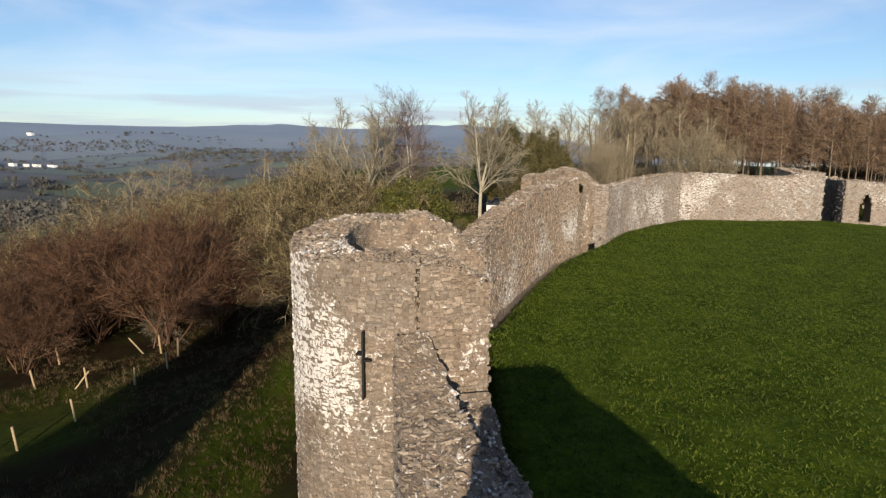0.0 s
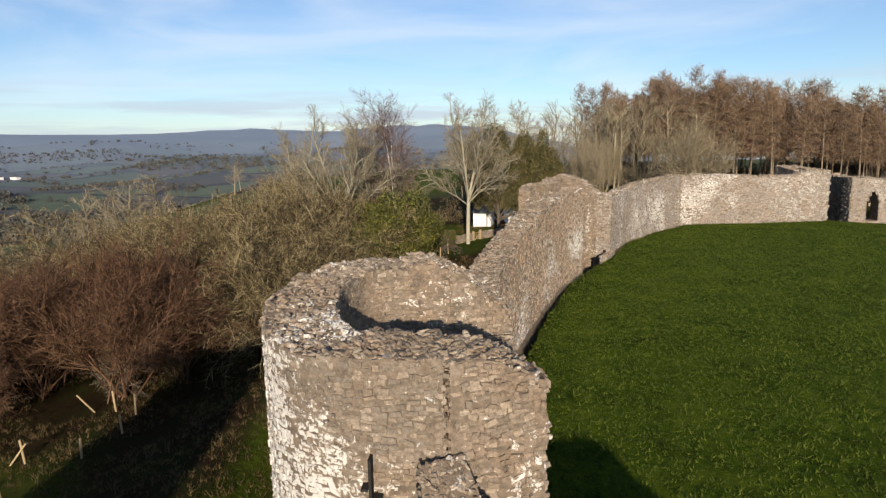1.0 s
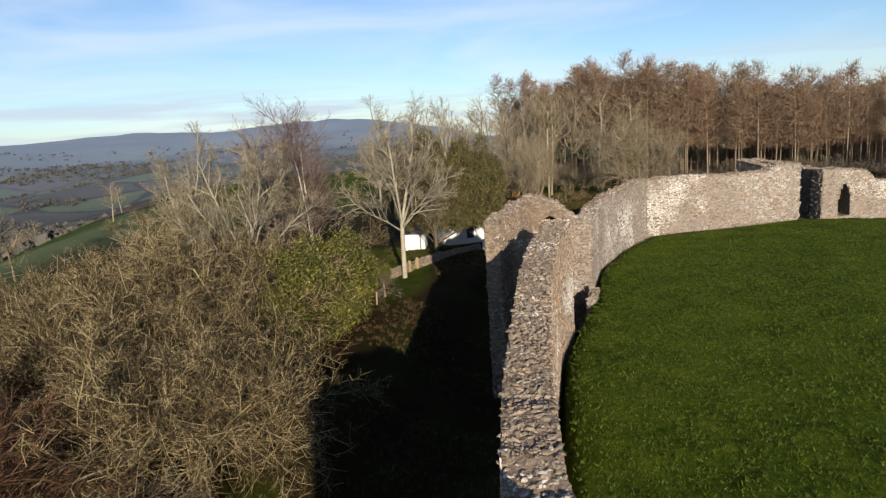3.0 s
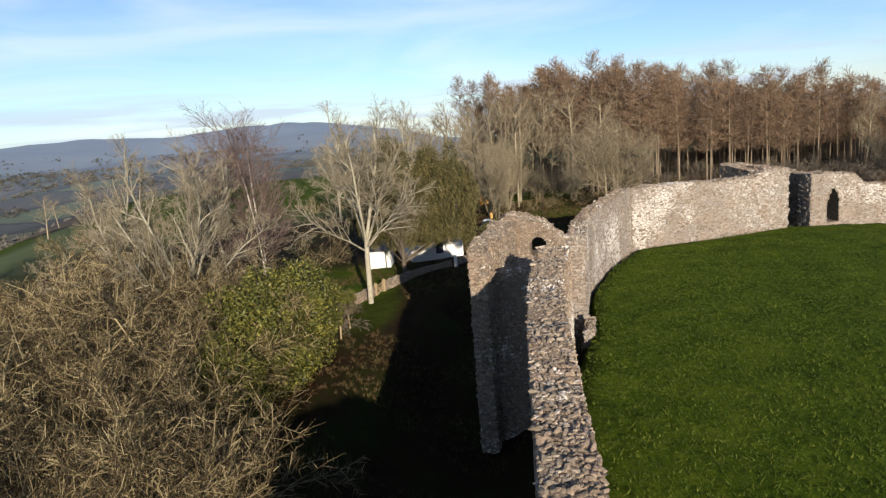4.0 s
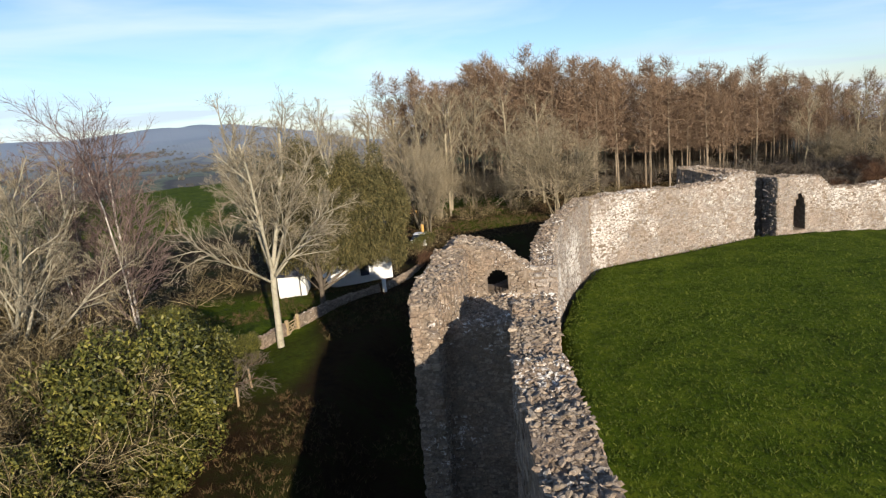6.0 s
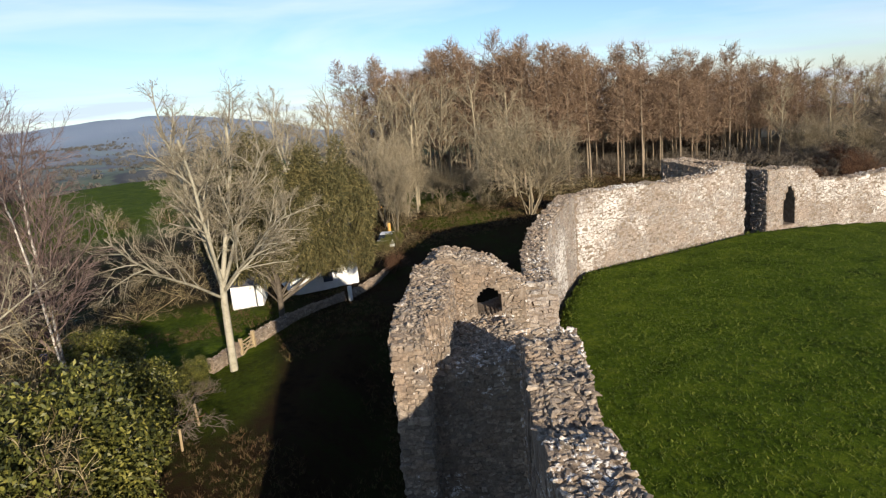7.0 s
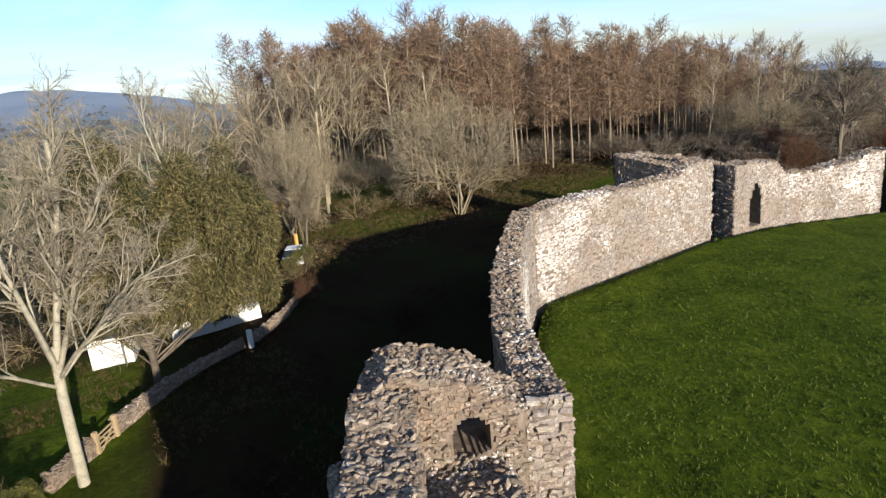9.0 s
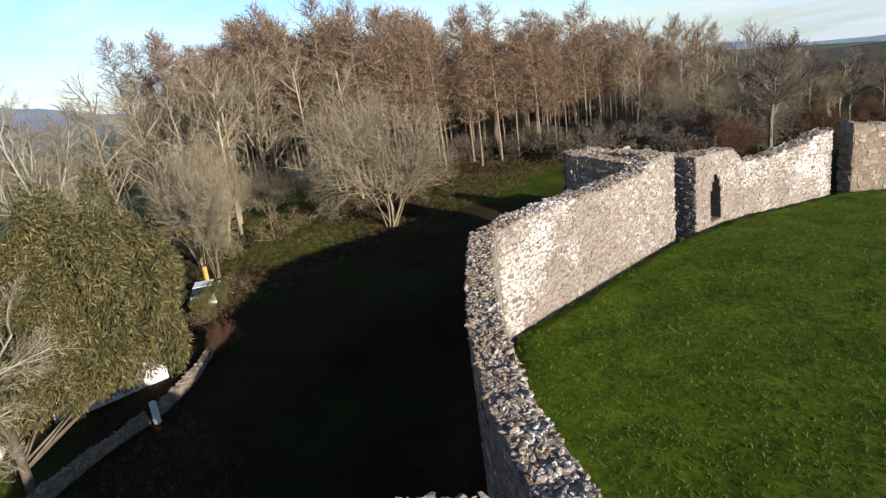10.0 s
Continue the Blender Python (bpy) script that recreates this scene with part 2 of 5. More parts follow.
def ward_distance(x, y):
    """Signed distance to the ward's edge, positive outside (arrays)."""
    inside = np.zeros(x.shape, dtype=bool)
    best = np.full(x.shape, 1e9)
    for i in range(len(WARD_A)):
        ax, ay = WARD_A[i - 1]
        bx, by = WARD_A[i]
        dx, dy = bx - ax, by - ay
        t = np.clip(((x - ax) * dx + (y - ay) * dy) / (dx * dx + dy * dy), 0, 1)
        best = np.minimum(best, np.hypot(x - ax - t * dx, y - ay - t * dy))
        cross = ((ay > y) != (by > y)) & (x < (bx - ax) * (y - ay) / (by - ay + 1e-12) + ax)
        inside ^= cross
    return np.where(inside, -best, best)


def wave(x, y, k, a):
    return np.sin(x * k + a) * np.cos(y * k * 0.83 + a * 1.7) + 0.5 * np.sin(x * k * 2.1 - y * k * 1.3 + a * 2.3)


def step(a, b, v):
    t = np.clip((v - a) / (b - a), 0, 1)
    return t * t * (3 - 2 * t)


def height(x, y):
    x, y = np.asarray(x, dtype=float), np.asarray(y, dtype=float)
    d = ward_distance(x, y)
    ward = 3.6 - 0.075 * np.clip(x - 48, 0, 60) + 0.05 * wave(x, y, 0.25, 1.0)
    # the hill top outside: level by the cottage, falling away to the west and north
    hill = 1.6 + 1.2 * step(18, 28, x) * step(90, 100, y) - 2.4 * step(-2, -24, x) * step(75, 40, y) - 1.2 * step(0, -20, x)
    ditch = -2.2 * step(1.0, 5, d) * step(13.5, 9, d)
    near = hill * step(2.0, 12, d) + 0.3 * (1 - step(2.0, 12, d)) + ditch
    far = np.hypot(x - 30, y - 50)
    west = np.clip(-(x + 30), 0, None)
    north = np.clip(y - 235, 0, None)
    north = north * step(500, 60, x - 0.6 * north)
    fall = 62 * (1 - np.exp(-(west + 0.55 * north) / 190.0)) * step(0, 60, west + north)
    rolling = wave(x, y, 0.0085, 0.4) * 9 * step(150, 700, far) + wave(x, y, 0.0031, 2.0) * 12 * step(400, 1500, far)
    rise = 86 * step(900, 3900, far) + 26 * step(3000, 4300, far) * np.clip(wave(x, y, 0.0016, 0.9), -0.2, 1.4)
    rise = rise + 18 * step(3300, 4300, y) * step(1500, -900, x) * (0.75 + 0.25 * np.sin(x * 0.0042 + 1.0)) - 330 * step(150, 2400, x)
    out = near + 0.12 * wave(x, y, 0.5, 3.0) * step(3, 8, d) - fall + rolling + rise
    return np.where(d < -0.4, ward, np.where(d > 0.9, out, ward + (out - ward) * np.clip((d + 0.4) / 1.3, 0, 1)))


def ground_z(x, y):
    return float(height(np.array([x]), np.array([y]))[0])


def axis(lo, hi, fine, end, grow):
    """Even steps from lo to hi, then ever longer ones out to end."""
    mid = list(np.arange(lo, hi + fine / 2, fine))
    s, up = fine, [mid[-1]]
    while up[-1] < end:
        s *= grow
        up.append(up[-1] + s)
    s, down = fine, [mid[0]]
    while down[-1] > -end:
        s *= grow
        down.append(down[-1] - s)
    return np.array(down[:0:-1] + mid + up[1:])


def ground_material():
    m, n, l, b = material("ground", 0.95)
    pos = place_vec(n)
    att = n.new("ShaderNodeAttribute")
    att.attribute_name = "zone"
    sep = n.new("ShaderNodeSeparateColor")
    l.new(att.outputs["Color"], sep.inputs[0])
    ward, field = sep.outputs[0], sep.outputs[1]
    # mown ward grass
    g1 = noise_tex(n, l, 0.45, 6, 0.75, pos)
    g2 = noise_tex(n, l, 3.2, 6, 0.75, pos)
    g3 = noise_tex(n, l, 26, 3, 0.7, pos)
    grass = ramp(n, l, maths(n, l, "ADD", maths(n, l, "MULTIPLY", g1, 0.5), maths(n, l, "MULTIPLY", g2, 0.5)),
                 [(0.36, (0.020, 0.034, 0.003)), (0.50, (0.066, 0.102, 0.006)), (0.64, (0.140, 0.172, 0.014))])
    grass = mix(n, l, 0.5, grass, ramp(n, l, g3, [(0.3, (0.4, 0.4, 0.4)), (0.7, (1, 1, 1))]), "MULTIPLY")
    # rough grass, dead bracken and leaf litter of the ditch
    r1 = noise_tex(n, l, 0.22, 4, 0.6, pos)
    r2 = noise_tex(n, l, 2.2, 6, 0.75, pos)
    # stops kept extra dark: part of the ditch's shade is put into the colour
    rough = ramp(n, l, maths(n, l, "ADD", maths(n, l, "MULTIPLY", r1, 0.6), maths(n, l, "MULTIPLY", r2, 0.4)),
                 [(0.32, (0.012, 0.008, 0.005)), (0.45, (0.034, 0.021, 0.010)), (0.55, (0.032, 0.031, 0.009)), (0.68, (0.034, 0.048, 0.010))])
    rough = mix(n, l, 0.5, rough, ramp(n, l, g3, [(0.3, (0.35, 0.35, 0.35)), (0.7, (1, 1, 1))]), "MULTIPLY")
    # patchwork of far fields, woods and hedges
    vo = n.new("ShaderNodeTexVoronoi")
    vo.inputs["Scale"].default_value = 0.0075
    vo.inputs["Randomness"].default_value = 0.85
    warp = n.new("ShaderNodeTexNoise")
    warp.inputs["Scale"].default_value = 0.004
    l.new(pos, warp.inputs["Vector"])
    vadd = n.new("ShaderNodeVectorMath")
    vadd.operation = "MULTIPLY_ADD"
    l.new(warp.outputs["Color"], vadd.inputs[0])
    vadd.inputs[1].default_value = (60, 60, 0)
    l.new(pos, vadd.inputs[2])
    flat = n.new("ShaderNodeVectorMath")
    flat.operation = "MULTIPLY"
    l.new(vadd.outputs[0], flat.inputs[0])
    flat.inputs[1].default_value = (1, 1, 0)
    l.new(flat.outputs[0], vo.inputs["Vector"])
    sep2 = n.new("ShaderNodeSeparateColor")
    l.new(vo.outputs["Color"], sep2.inputs[0])
    fields = ramp(n, l, sep2.outputs[0], [(0.0, (0.12, 0.145, 0.070)), (0.30, (0.145, 0.175, 0.080)), (0.45, (0.175, 0.165, 0.095)), (0.60, (0.105, 0.092, 0.068)),
                                          (0.75, (0.14, 0.112, 0.082)), (0.9, (0.095, 0.088, 0.068)), (1.0, (0.14, 0.165, 0.075))], "CONSTANT")
    f2 = noise_tex(n, l, 0.03, 5, 0.7, flat.outputs[0])
    fields = mix(n, l, 0.6, fields, ramp(n, l, f2, [(0.3, (0.45, 0.42, 0.42)), (0.7, (1, 1, 1))]), "MULTIPLY")
    ve = n.new("ShaderNodeTexVoronoi")
    ve.feature = "DISTANCE_TO_EDGE"
    ve.inputs["Scale"].default_value = 0.0075
    ve.inputs["Randomness"].default_value = 0.85
    l.new(flat.outputs[0], ve.inputs["Vector"])
    hedge = maths(n, l, "ADD", ve.outputs["Distance"], maths(n, l, "MULTIPLY", maths(n, l, "SUBTRACT", f2, 0.5), 0.16))
    fields = mix(n, l, ramp(n, l, hedge, [(0.02, (1, 1, 1)), (0.05, (0, 0, 0))]), fields, (0.042, 0.036, 0.028))
    # haze painted in: fields and hills turn pale blue with distance
    far_haze = sep.outputs[2]
    fields = mix(n, l, far_haze, fields, (0.29, 0.35, 0.43))
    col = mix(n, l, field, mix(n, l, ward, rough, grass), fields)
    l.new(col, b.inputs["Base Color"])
    b.inputs["Specular IOR Level"].default_value = 0.05
    bump(n, l, b, maths(n, l, "ADD", g2, maths(n, l, "MULTIPLY", g3, 0.6)), 0.9, 0.10)
    return m


GROUND = ground_material()
gx = axis(-34, 74, 0.6, 4700, 1.085)
gy = axis(-12, 128, 0.6, 4700, 1.085)
mx, my = np.meshgrid(gx, gy)
mz = height(mx, my)
gv = np.stack([mx.ravel(), my.ravel(), mz.ravel()], 1)
nx, ny = len(gx), len(gy)
ii = (np.arange(ny - 1)[:, None] * nx + np.arange(nx - 1)).ravel()
gf = np.stack([ii, ii + 1, ii + nx + 1, ii + nx], 1)
me = mesh_of("ground", gv, gf, GROUND, smooth=True)
zone = me.attributes.new("zone", "FLOAT_COLOR", "POINT")
dd = ward_distance(mx, my)
fr = np.hypot(mx - 30, my - 50)
col = np.ones((nx * ny, 4), dtype=np.float32)
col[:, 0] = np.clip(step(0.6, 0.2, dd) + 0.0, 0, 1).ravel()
lawn = step(10, 6, np.hypot((mx - 1) * 0.8, my - 89)) + 0.7 * step(1.0, 0.6, np.hypot((mx - 5.8 - 0.25 * (my - 80)) / 3.6, (my - 79) / 9.0)) + step(9, 5, np.hypot(mx - 42, (my - 124) * 0.6))
lawn = lawn + 0.9 * step(1.0, 0.6, np.hypot((mx - 36) / 10.0, (my - 107.5) / 5.0)) + 0.5 * step(1.0, 0.7, np.hypot((mx - 60) / 12.0, (my - 104) / 7.0)) + 0.7 * step(2.4, 1.0, np.abs(mx + 8.2 - 0.12 * (my - 30))) * step(16, 20, my) * step(50, 42, my) + 0.45 * step(1.0, 0.7, np.hypot((mx + 23) / 7.5, (my - 32) / 6.5))
meadow = step(38, 30, np.hypot(mx + 8, (my - 200) * 0.55)) + step(30, 24, np.hypot((mx + 80) * 0.8, (my - 168) * 0.8)) + 0.3 * step(14, 8, np.hypot((mx - 80) * 0.45, my - 100))
col[:, 0] = np.clip(col[:, 0] + 0.85 * lawn.ravel() + 0.9 * meadow.ravel(), 0, 1)
col[:, 1] = np.clip(step(60, 120, fr) * step(14, 30, dd) * np.maximum(step(-26, -45, mx), step(125, 150, my)) + step(120, 200, fr), 0, 1).ravel() * (1 - np.clip(meadow, 0, 1).ravel())
# share of the painted haze, growing with distance
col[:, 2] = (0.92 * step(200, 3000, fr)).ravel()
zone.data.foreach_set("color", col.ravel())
ground = tagged(new("ground", me), "grassed castle ward, rough ditch and winter fields to the hills", "ground", kind="structure")

# ---- masonry ----
STONE_BOXES = [np.array([(sx, sy, sz) for sx in (-0.5, 0.5) for sy in (0.0, 1.0) for sz in (-0.5, 0.5)], dtype=float) for _ in range(10)]
rs = np.random.RandomState(4)
for sb in STONE_BOXES:
    front = sb[:, 1] > 0.5
    sb[front, 0] *= 0.80 + 0.12 * rs.rand(4)
    sb[front, 2] *= 0.74 + 0.16 * rs.rand(4)
    sb[front, 1] += (rs.rand(4) - 0.5) * 0.5
    sb[:, 0] += (rs.rand(8) - 0.5) * 0.26
    sb[:, 2] += (rs.rand(8) - 0.5) * 0.34
# rounded lumps for loose rubble: a squashed, uneven twelve-cornered body
gr = (1 + 5 ** 0.5) / 2
LUMP = np.array([(-1, gr, 0), (1, gr, 0), (-1, -gr, 0), (1, -gr, 0), (0, -1, gr), (0, 1, gr), (0, -1, -gr), (0, 1, -gr), (gr, 0, -1), (gr, 0, 1), (-gr, 0, -1), (-gr, 0, 1)]) / 1.9
LUMP_FACES = np.array([(0, 11, 5), (0, 5, 1), (0, 1, 7), (0, 7, 10), (0, 10, 11), (1, 5, 9), (5, 11, 4), (11, 10, 2), (10, 7, 6), (7, 1, 8), (3, 9, 4), (3, 4, 2), (3, 2, 6), (3, 6, 8), (3, 8, 9), (4, 9, 5), (2, 4, 11), (6, 2, 10), (8, 6, 7), (9, 8, 1)])
for _ in range(8):
    lump = LUMP * np.array([0.62, 0.55, 0.5]) + (rs.rand(12, 3) - 0.5) * 0.34
    STONE_BOXES.append(lump + np.array([0, 0.5, 0]))
STONE_FACES = np.array([(0, 1, 5, 4), (2, 6, 7, 3), (0, 2, 3, 1), (4, 5, 7, 6), (0, 4, 6, 2), (1, 3, 7, 5)])

STONE_FACE_LISTS = (STONE_FACES, LUMP_FACES)


class Stones:
    """Places of stones: for each its shape, centre, three axes (along, out, up) scaled to size, and material."""

    def __init__(self):
        self.rows = []

    def add(self, c, a, o, u, mat, lump=False):
        self.rows.append((10 + rs.randint(8) if lump else rs.randint(10), np.array(c), np.array(a), np.array(o), np.array(u), mat))

    def baked(self, rows, name, mats, parent):
        if not rows:
            return None
        vs, fs, at = [], [], 0
        for k, c, a, o, u, m in rows:
            vs.append(c + STONE_BOXES[k] @ np.array([a, o, u]))
            fs.extend((STONE_FACE_LISTS[k >= 10] + at).tolist())
            at += len(vs[-1])
        me = mesh_of(name, np.concatenate(vs), fs, mats, np.concatenate([np.full(20 if k >= 10 else 6, m) for k, *_, m in rows]))
        ob = under(new(name, me), parent)
        return tagged(ob, "close-set rubble stones of the masonry", kind="stuff")


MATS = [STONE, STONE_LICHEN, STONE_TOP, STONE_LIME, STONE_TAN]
PIECES = []                      # stones that become single objects, built at the end of the file


def resample(pts, gap):
    """pts: rows (x, y, ...). Points every gap metres along the line, with all values carried along, and the arc length."""
    p = np.array(pts, dtype=float)
    seg = np.hypot(*np.diff(p[:, :2], axis=0).T)
    s = np.r_[0, np.cumsum(seg)]
    n = max(2, int(round(s[-1] / gap)) + 1)
    t = np.linspace(0, s[-1], n)
    return np.stack([np.interp(t, s, p[:, k]) for k in range(p.shape[1])], 1), t


def masonry(name, rows, parent, mats=(0, 0, 2), ragged=0.25, openings=(), near=None, seed=1, course=0.17, length=0.36, ends=(True, True), rough=1.0, inner_foot=None, outer=1.0):
    """A rubble wall. rows: x, y of its right-hand face, z of the top, z of the foot, thickness to the left.
    openings: (from, to, sill, head) along the wall. near: (x0, y0, x1, y1), the stretch whose stones are single pieces.
    mats: material of the right face, the left face and the top."""
    rnd = np.random.RandomState(seed)
    gap = 0.35
    p, s = resample(rows, gap)
    n = len(p)
    tan = np.gradient(p[:, :2], axis=0)
    for _ in range(2):
        tan = np.vstack([tan[:1], (tan[:-2] + 2 * tan[1:-1] + tan[2:]) / 4, tan[-1:]])
    tan /= np.linalg.norm(tan, axis=1)[:, None]
    left = np.stack([-tan[:, 1], tan[:, 0]], 1)
    right_face = p[:, :2].copy()
    left_face = right_face + left * p[:, 4:5]
    wob = np.array([noise.noise(Vector((v * 0.9, seed * 3.7, 0))) + 0.6 * noise.noise(Vector((v * 2.7, seed * 5.1, 1))) for v in s])
    top = p[:, 2] + ragged * wob
    foot = p[:, 3]
    # the core: a strip of boxes, split where openings pass
    vs, fs = [], []

    def cut(v):
        return [(a, b) for s0, s1, a, b in openings if s0 <= v <= s1]

    edges = sorted({0.0, float(s[-1]), *(e for o in openings for e in o[:2]), *s.tolist()})
    edges = [e for i, e in enumerate(edges) if i == 0 or e - edges[i - 1] > 1e-4]

    def at(v):
        f = [np.interp(v, s, q) for q in (right_face[:, 0], right_face[:, 1], left_face[:, 0], left_face[:, 1], top, foot)]
        return np.array(f)

    def slab(a, b, za0, za1, zb0, zb1):
        i = len(vs)
        for q, z0, z1 in ((a, za0, za1), (b, zb0, zb1)):
            in_r, in_l = np.array(q[0:2]), np.array(q[2:4])
            vs.extend([(*in_r, z0), (*in_l, z0), (*in_l, z1), (*in_r, z1)])
        fs.extend([(i, i + 4, i + 7, i + 3), (i + 1, i + 2, i + 6, i + 5), (i + 3, i + 7, i + 6, i + 2), (i, i + 1, i + 5, i + 4), (i, i + 3, i + 2, i + 1), (i + 4, i + 5, i + 6, i + 7)])

    edges = [e for i, e in enumerate(edges) if i == 0 or e > edges[i - 1]]
    for e0, e1 in zip(edges, edges[1:]):
        a, b = at(e0), at(e1)
        holes = cut((e0 + e1) / 2)
        if not holes:
            slab(a, b, a[5], a[4], b[5], b[4])
        else:
            z0, z1 = holes[0]
            if z0 > a[5] + 0.05:
                slab(a, b, a[5], z0, b[5], z0)
            if z1 < min(a[4], b[4]) - 0.05:
                slab(a, b, z1, a[4], z1, b[4])
    cb = bmesh.new()
    cv = [cb.verts.new(v) for v in vs]
    for q in fs:
        cb.faces.new([cv[i] for i in q])
    bmesh.ops.remove_doubles(cb, verts=cb.verts, dist=0.002)
    core = part("core", cb, MORTAR, parent)
    # facing stones, course by course
    st = Stones()
    foot_l, top_l, total = foot.tolist(), top.tolist(), float(s[-1])
    scale = (n - 1) / total

    def mid(values, v):
        f = min(max(v * scale, 0.0), n - 1.0)
        k = min(int(f), n - 2)
        return values[k] + (values[k + 1] - values[k]) * (f - k)

    def clear(v, z, pad=0.1):
        return all(not (s0 - pad < v < s1 + pad and a - pad < z < b + pad) for s0, s1, a, b in openings)

    for side, (fx, mat) in enumerate(((right_face, mats[0]), (left_face, mats[1]))):
        out = -left if side == 0 else left
        fxx, fxy, oxx, oxy = fx[:, 0].tolist(), fx[:, 1].tolist(), out[:, 0].tolist(), out[:, 1].tolist()
        z = float(foot.min()) if side or inner_foot is None else inner_foot
        big = outer if side else 1.0
        while z < float(top.max()):
            h = big * course * (0.75 + 0.6 * rnd.rand())
            v = rnd.rand() * 0.3
            while v < total:
                ln = big * length * (0.35 + 1.0 * rnd.rand() ** 1.4)
                c = v + ln / 2
                zc = z + h / 2 + (rnd.rand() - 0.5) * 0.5 * h + 0.06 * math.sin(c * 1.3 + z) + 0.04 * math.sin(c * 3.1 + 2 * z)
                if c < total and mid(foot_l, c) - 0.15 < zc < mid(top_l, c) - h * 0.3 and clear(c, zc) and rnd.rand() > 0.08:
                    xy = np.array([mid(fxx, c), mid(fxy, c)])
                    o = np.array([mid(oxx, c), mid(oxy, c)])
                    o /= np.linalg.norm(o)
                    t3 = np.array([o[1], -o[0], (rnd.rand() - 0.5) * 0.22])
                    deep = rough * (0.010 + 0.075 * rnd.rand() ** 2)
                    hh = h * (0.82 + 0.5 * rnd.rand())
                    tilt = rnd.randn() * 0.17 * rough
                    ca, sa = math.cos(tilt), math.sin(tilt)
                    up = np.array([0, 0, 1.0])
                    st.add((*(xy - o * 0.03), zc), (t3 * ca + up * sa) * ln * (0.88 + 0.24 * rnd.rand()), np.array([*o, (rnd.rand() - 0.5) * 0.35]) * (deep + 0.03), (up * ca - t3 * sa) * hh, mat)
                v += ln
            z += h
    # loose-looking rubble along the top
    v = 0.0
    while v < s[-1]:
        q = at(v)
        wide = math.hypot(q[2] - q[0], q[3] - q[1])
        k = max(2, int(wide / 0.11))
        for j in range(k):
            f = (j + 0.2 + 0.6 * rnd.rand()) / k
            size = 0.085 + 0.13 * rnd.rand() ** 2.0
            vv = min(s[-1], v + (rnd.rand() - 0.5) * 0.25)
            q2 = at(vv)
            if any(s0 < vv < s1 and b >= q2[4] - 0.1 for s0, s1, a, b in openings):
                continue
            c = (q2[0] + (q2[2] - q2[0]) * f, q2[1] + (q2[3] - q2[1]) * f, q2[4] - 0.06 + 0.07 * rnd.rand())
            r = Euler(((rnd.rand() - 0.5) * 1.0, (rnd.rand() - 0.5) * 1.0, rnd.rand() * 6.3)).to_matrix()
            ax = np.array(r)
            st.add(c, ax[:, 0] * size * (1 + 0.7 * rnd.rand()), ax[:, 2] * size * (0.3 + 0.4 * rnd.rand()), -ax[:, 1] * size * 0.85, mats[2], True)
        v += 0.11
    # end faces
    for end, k in ((0, 0), (1, -1)):
        if not ends[end]:
            continue
        q = at(s[k])
        out2 = -tan[0] if end == 0 else tan[-1]
        across = np.array([q[2] - q[0], q[3] - q[1]])
        wide = np.linalg.norm(across)
        across /= wide
        z = q[5]
        while z < q[4]:
            h = course * (0.8 + 0.6 * rnd.rand())
            v = 0.0
            while v < wide:
                ln = length * (0.5 + 0.8 * rnd.rand())
                c = min(v + ln / 2, wide - 0.1)
                deep = 0.04 + 0.16 * rnd.rand() ** 2
                ca, sa = math.cos(0.2 * rnd.randn()), 0.2 * rnd.randn()
                side, rise = np.array([*across, 0]) * (1 if end else -1), np.array([0, 0, 1.0])
                st.add((q[0] + across[0] * c - out2[0] * 0.03, q[1] + across[1] * c - out2[1] * 0.03, z + h * (0.25 + 0.5 * rnd.rand())), (side * ca + rise * sa) * ln * (0.8 + 0.4 * rnd.rand()),
                       np.array([*out2, 0.3 * rnd.randn()]) * deep, (rise * ca - side * sa) * h * (0.8 + 0.5 * rnd.rand()), mats[0])
                v += ln
            z += h
    rest = st.rows
    if near:
        x0, y0, x1, y1, zmin = near
        chosen = [r for r in st.rows if x0 < r[1][0] < x1 and y0 < r[1][1] < y1 and r[1][2] > zmin][:300]
        ids = {id(r) for r in chosen}
        rest = [r for r in st.rows if id(r) not in ids]
        PIECES.append((chosen, parent))
    st.baked(rest, "stonework", MATS, parent)
    return core


def thing(name, x, y, z, label, category, group="", kind=""):
    ob = new(name)
    ob.location = (x, y, z)
    bpy.context.view_layer.update()
    return tagged(ob, label, category, group, kind)


def structure(name, label, category="wall"):
    return tagged(new(name), label, category, kind="structure")


# west curtain, before the round tower (ruined, low), and on to the second tower
wall_south = structure("wall_south", "ruined low curtain wall of brown rubble stone with a broken top")
masonry("wall_south", [(20, -16, 7.4, 1, 1.5), (9.5, -3.5, 7.3, 1, 1.5), (7.0, -0.4, 7.8, 1, 1.6), (5.1, 1.7, 8.8, 0.6, 1.8), (3.8, 3.6, 9.5, 0.6, 2.6), (3.5, 6.2, 8.6, 0.3, 2.8), (3.1, 8.6, 5.9, 0.3, 2.8), (2.5, 11, 4.9, 0, 3.2), (1.9, 13, 5.0, 0, 2.8), (0.75, 15.2, 6.3, 0, 1.9), (-0.25, 17.15, 7.9, 0, 1.0)],
        wall_south, (0, 1, 2), 0.35, seed=3, course=0.14, length=0.28, rough=1.3, inner_foot=3.4, near=(-1.5, 12, 4, 17.3, 4.2), ends=(True, False))
masonry("wall_ledge", [(4.2, 9.6, 4.2, 2.4, 1.2), (2.9, 12.8, 4.2, 1.5, 1.1), (2.0, 15.4, 4.9, 1.0, 1.5), (1.65, 17.15, 6.1, 0.5, 1.9)],
        wall_south, (0, 1, 2), 0.4, seed=4, course=0.14, length=0.28, rough=1.5, inner_foot=3.4, ends=(True, False))
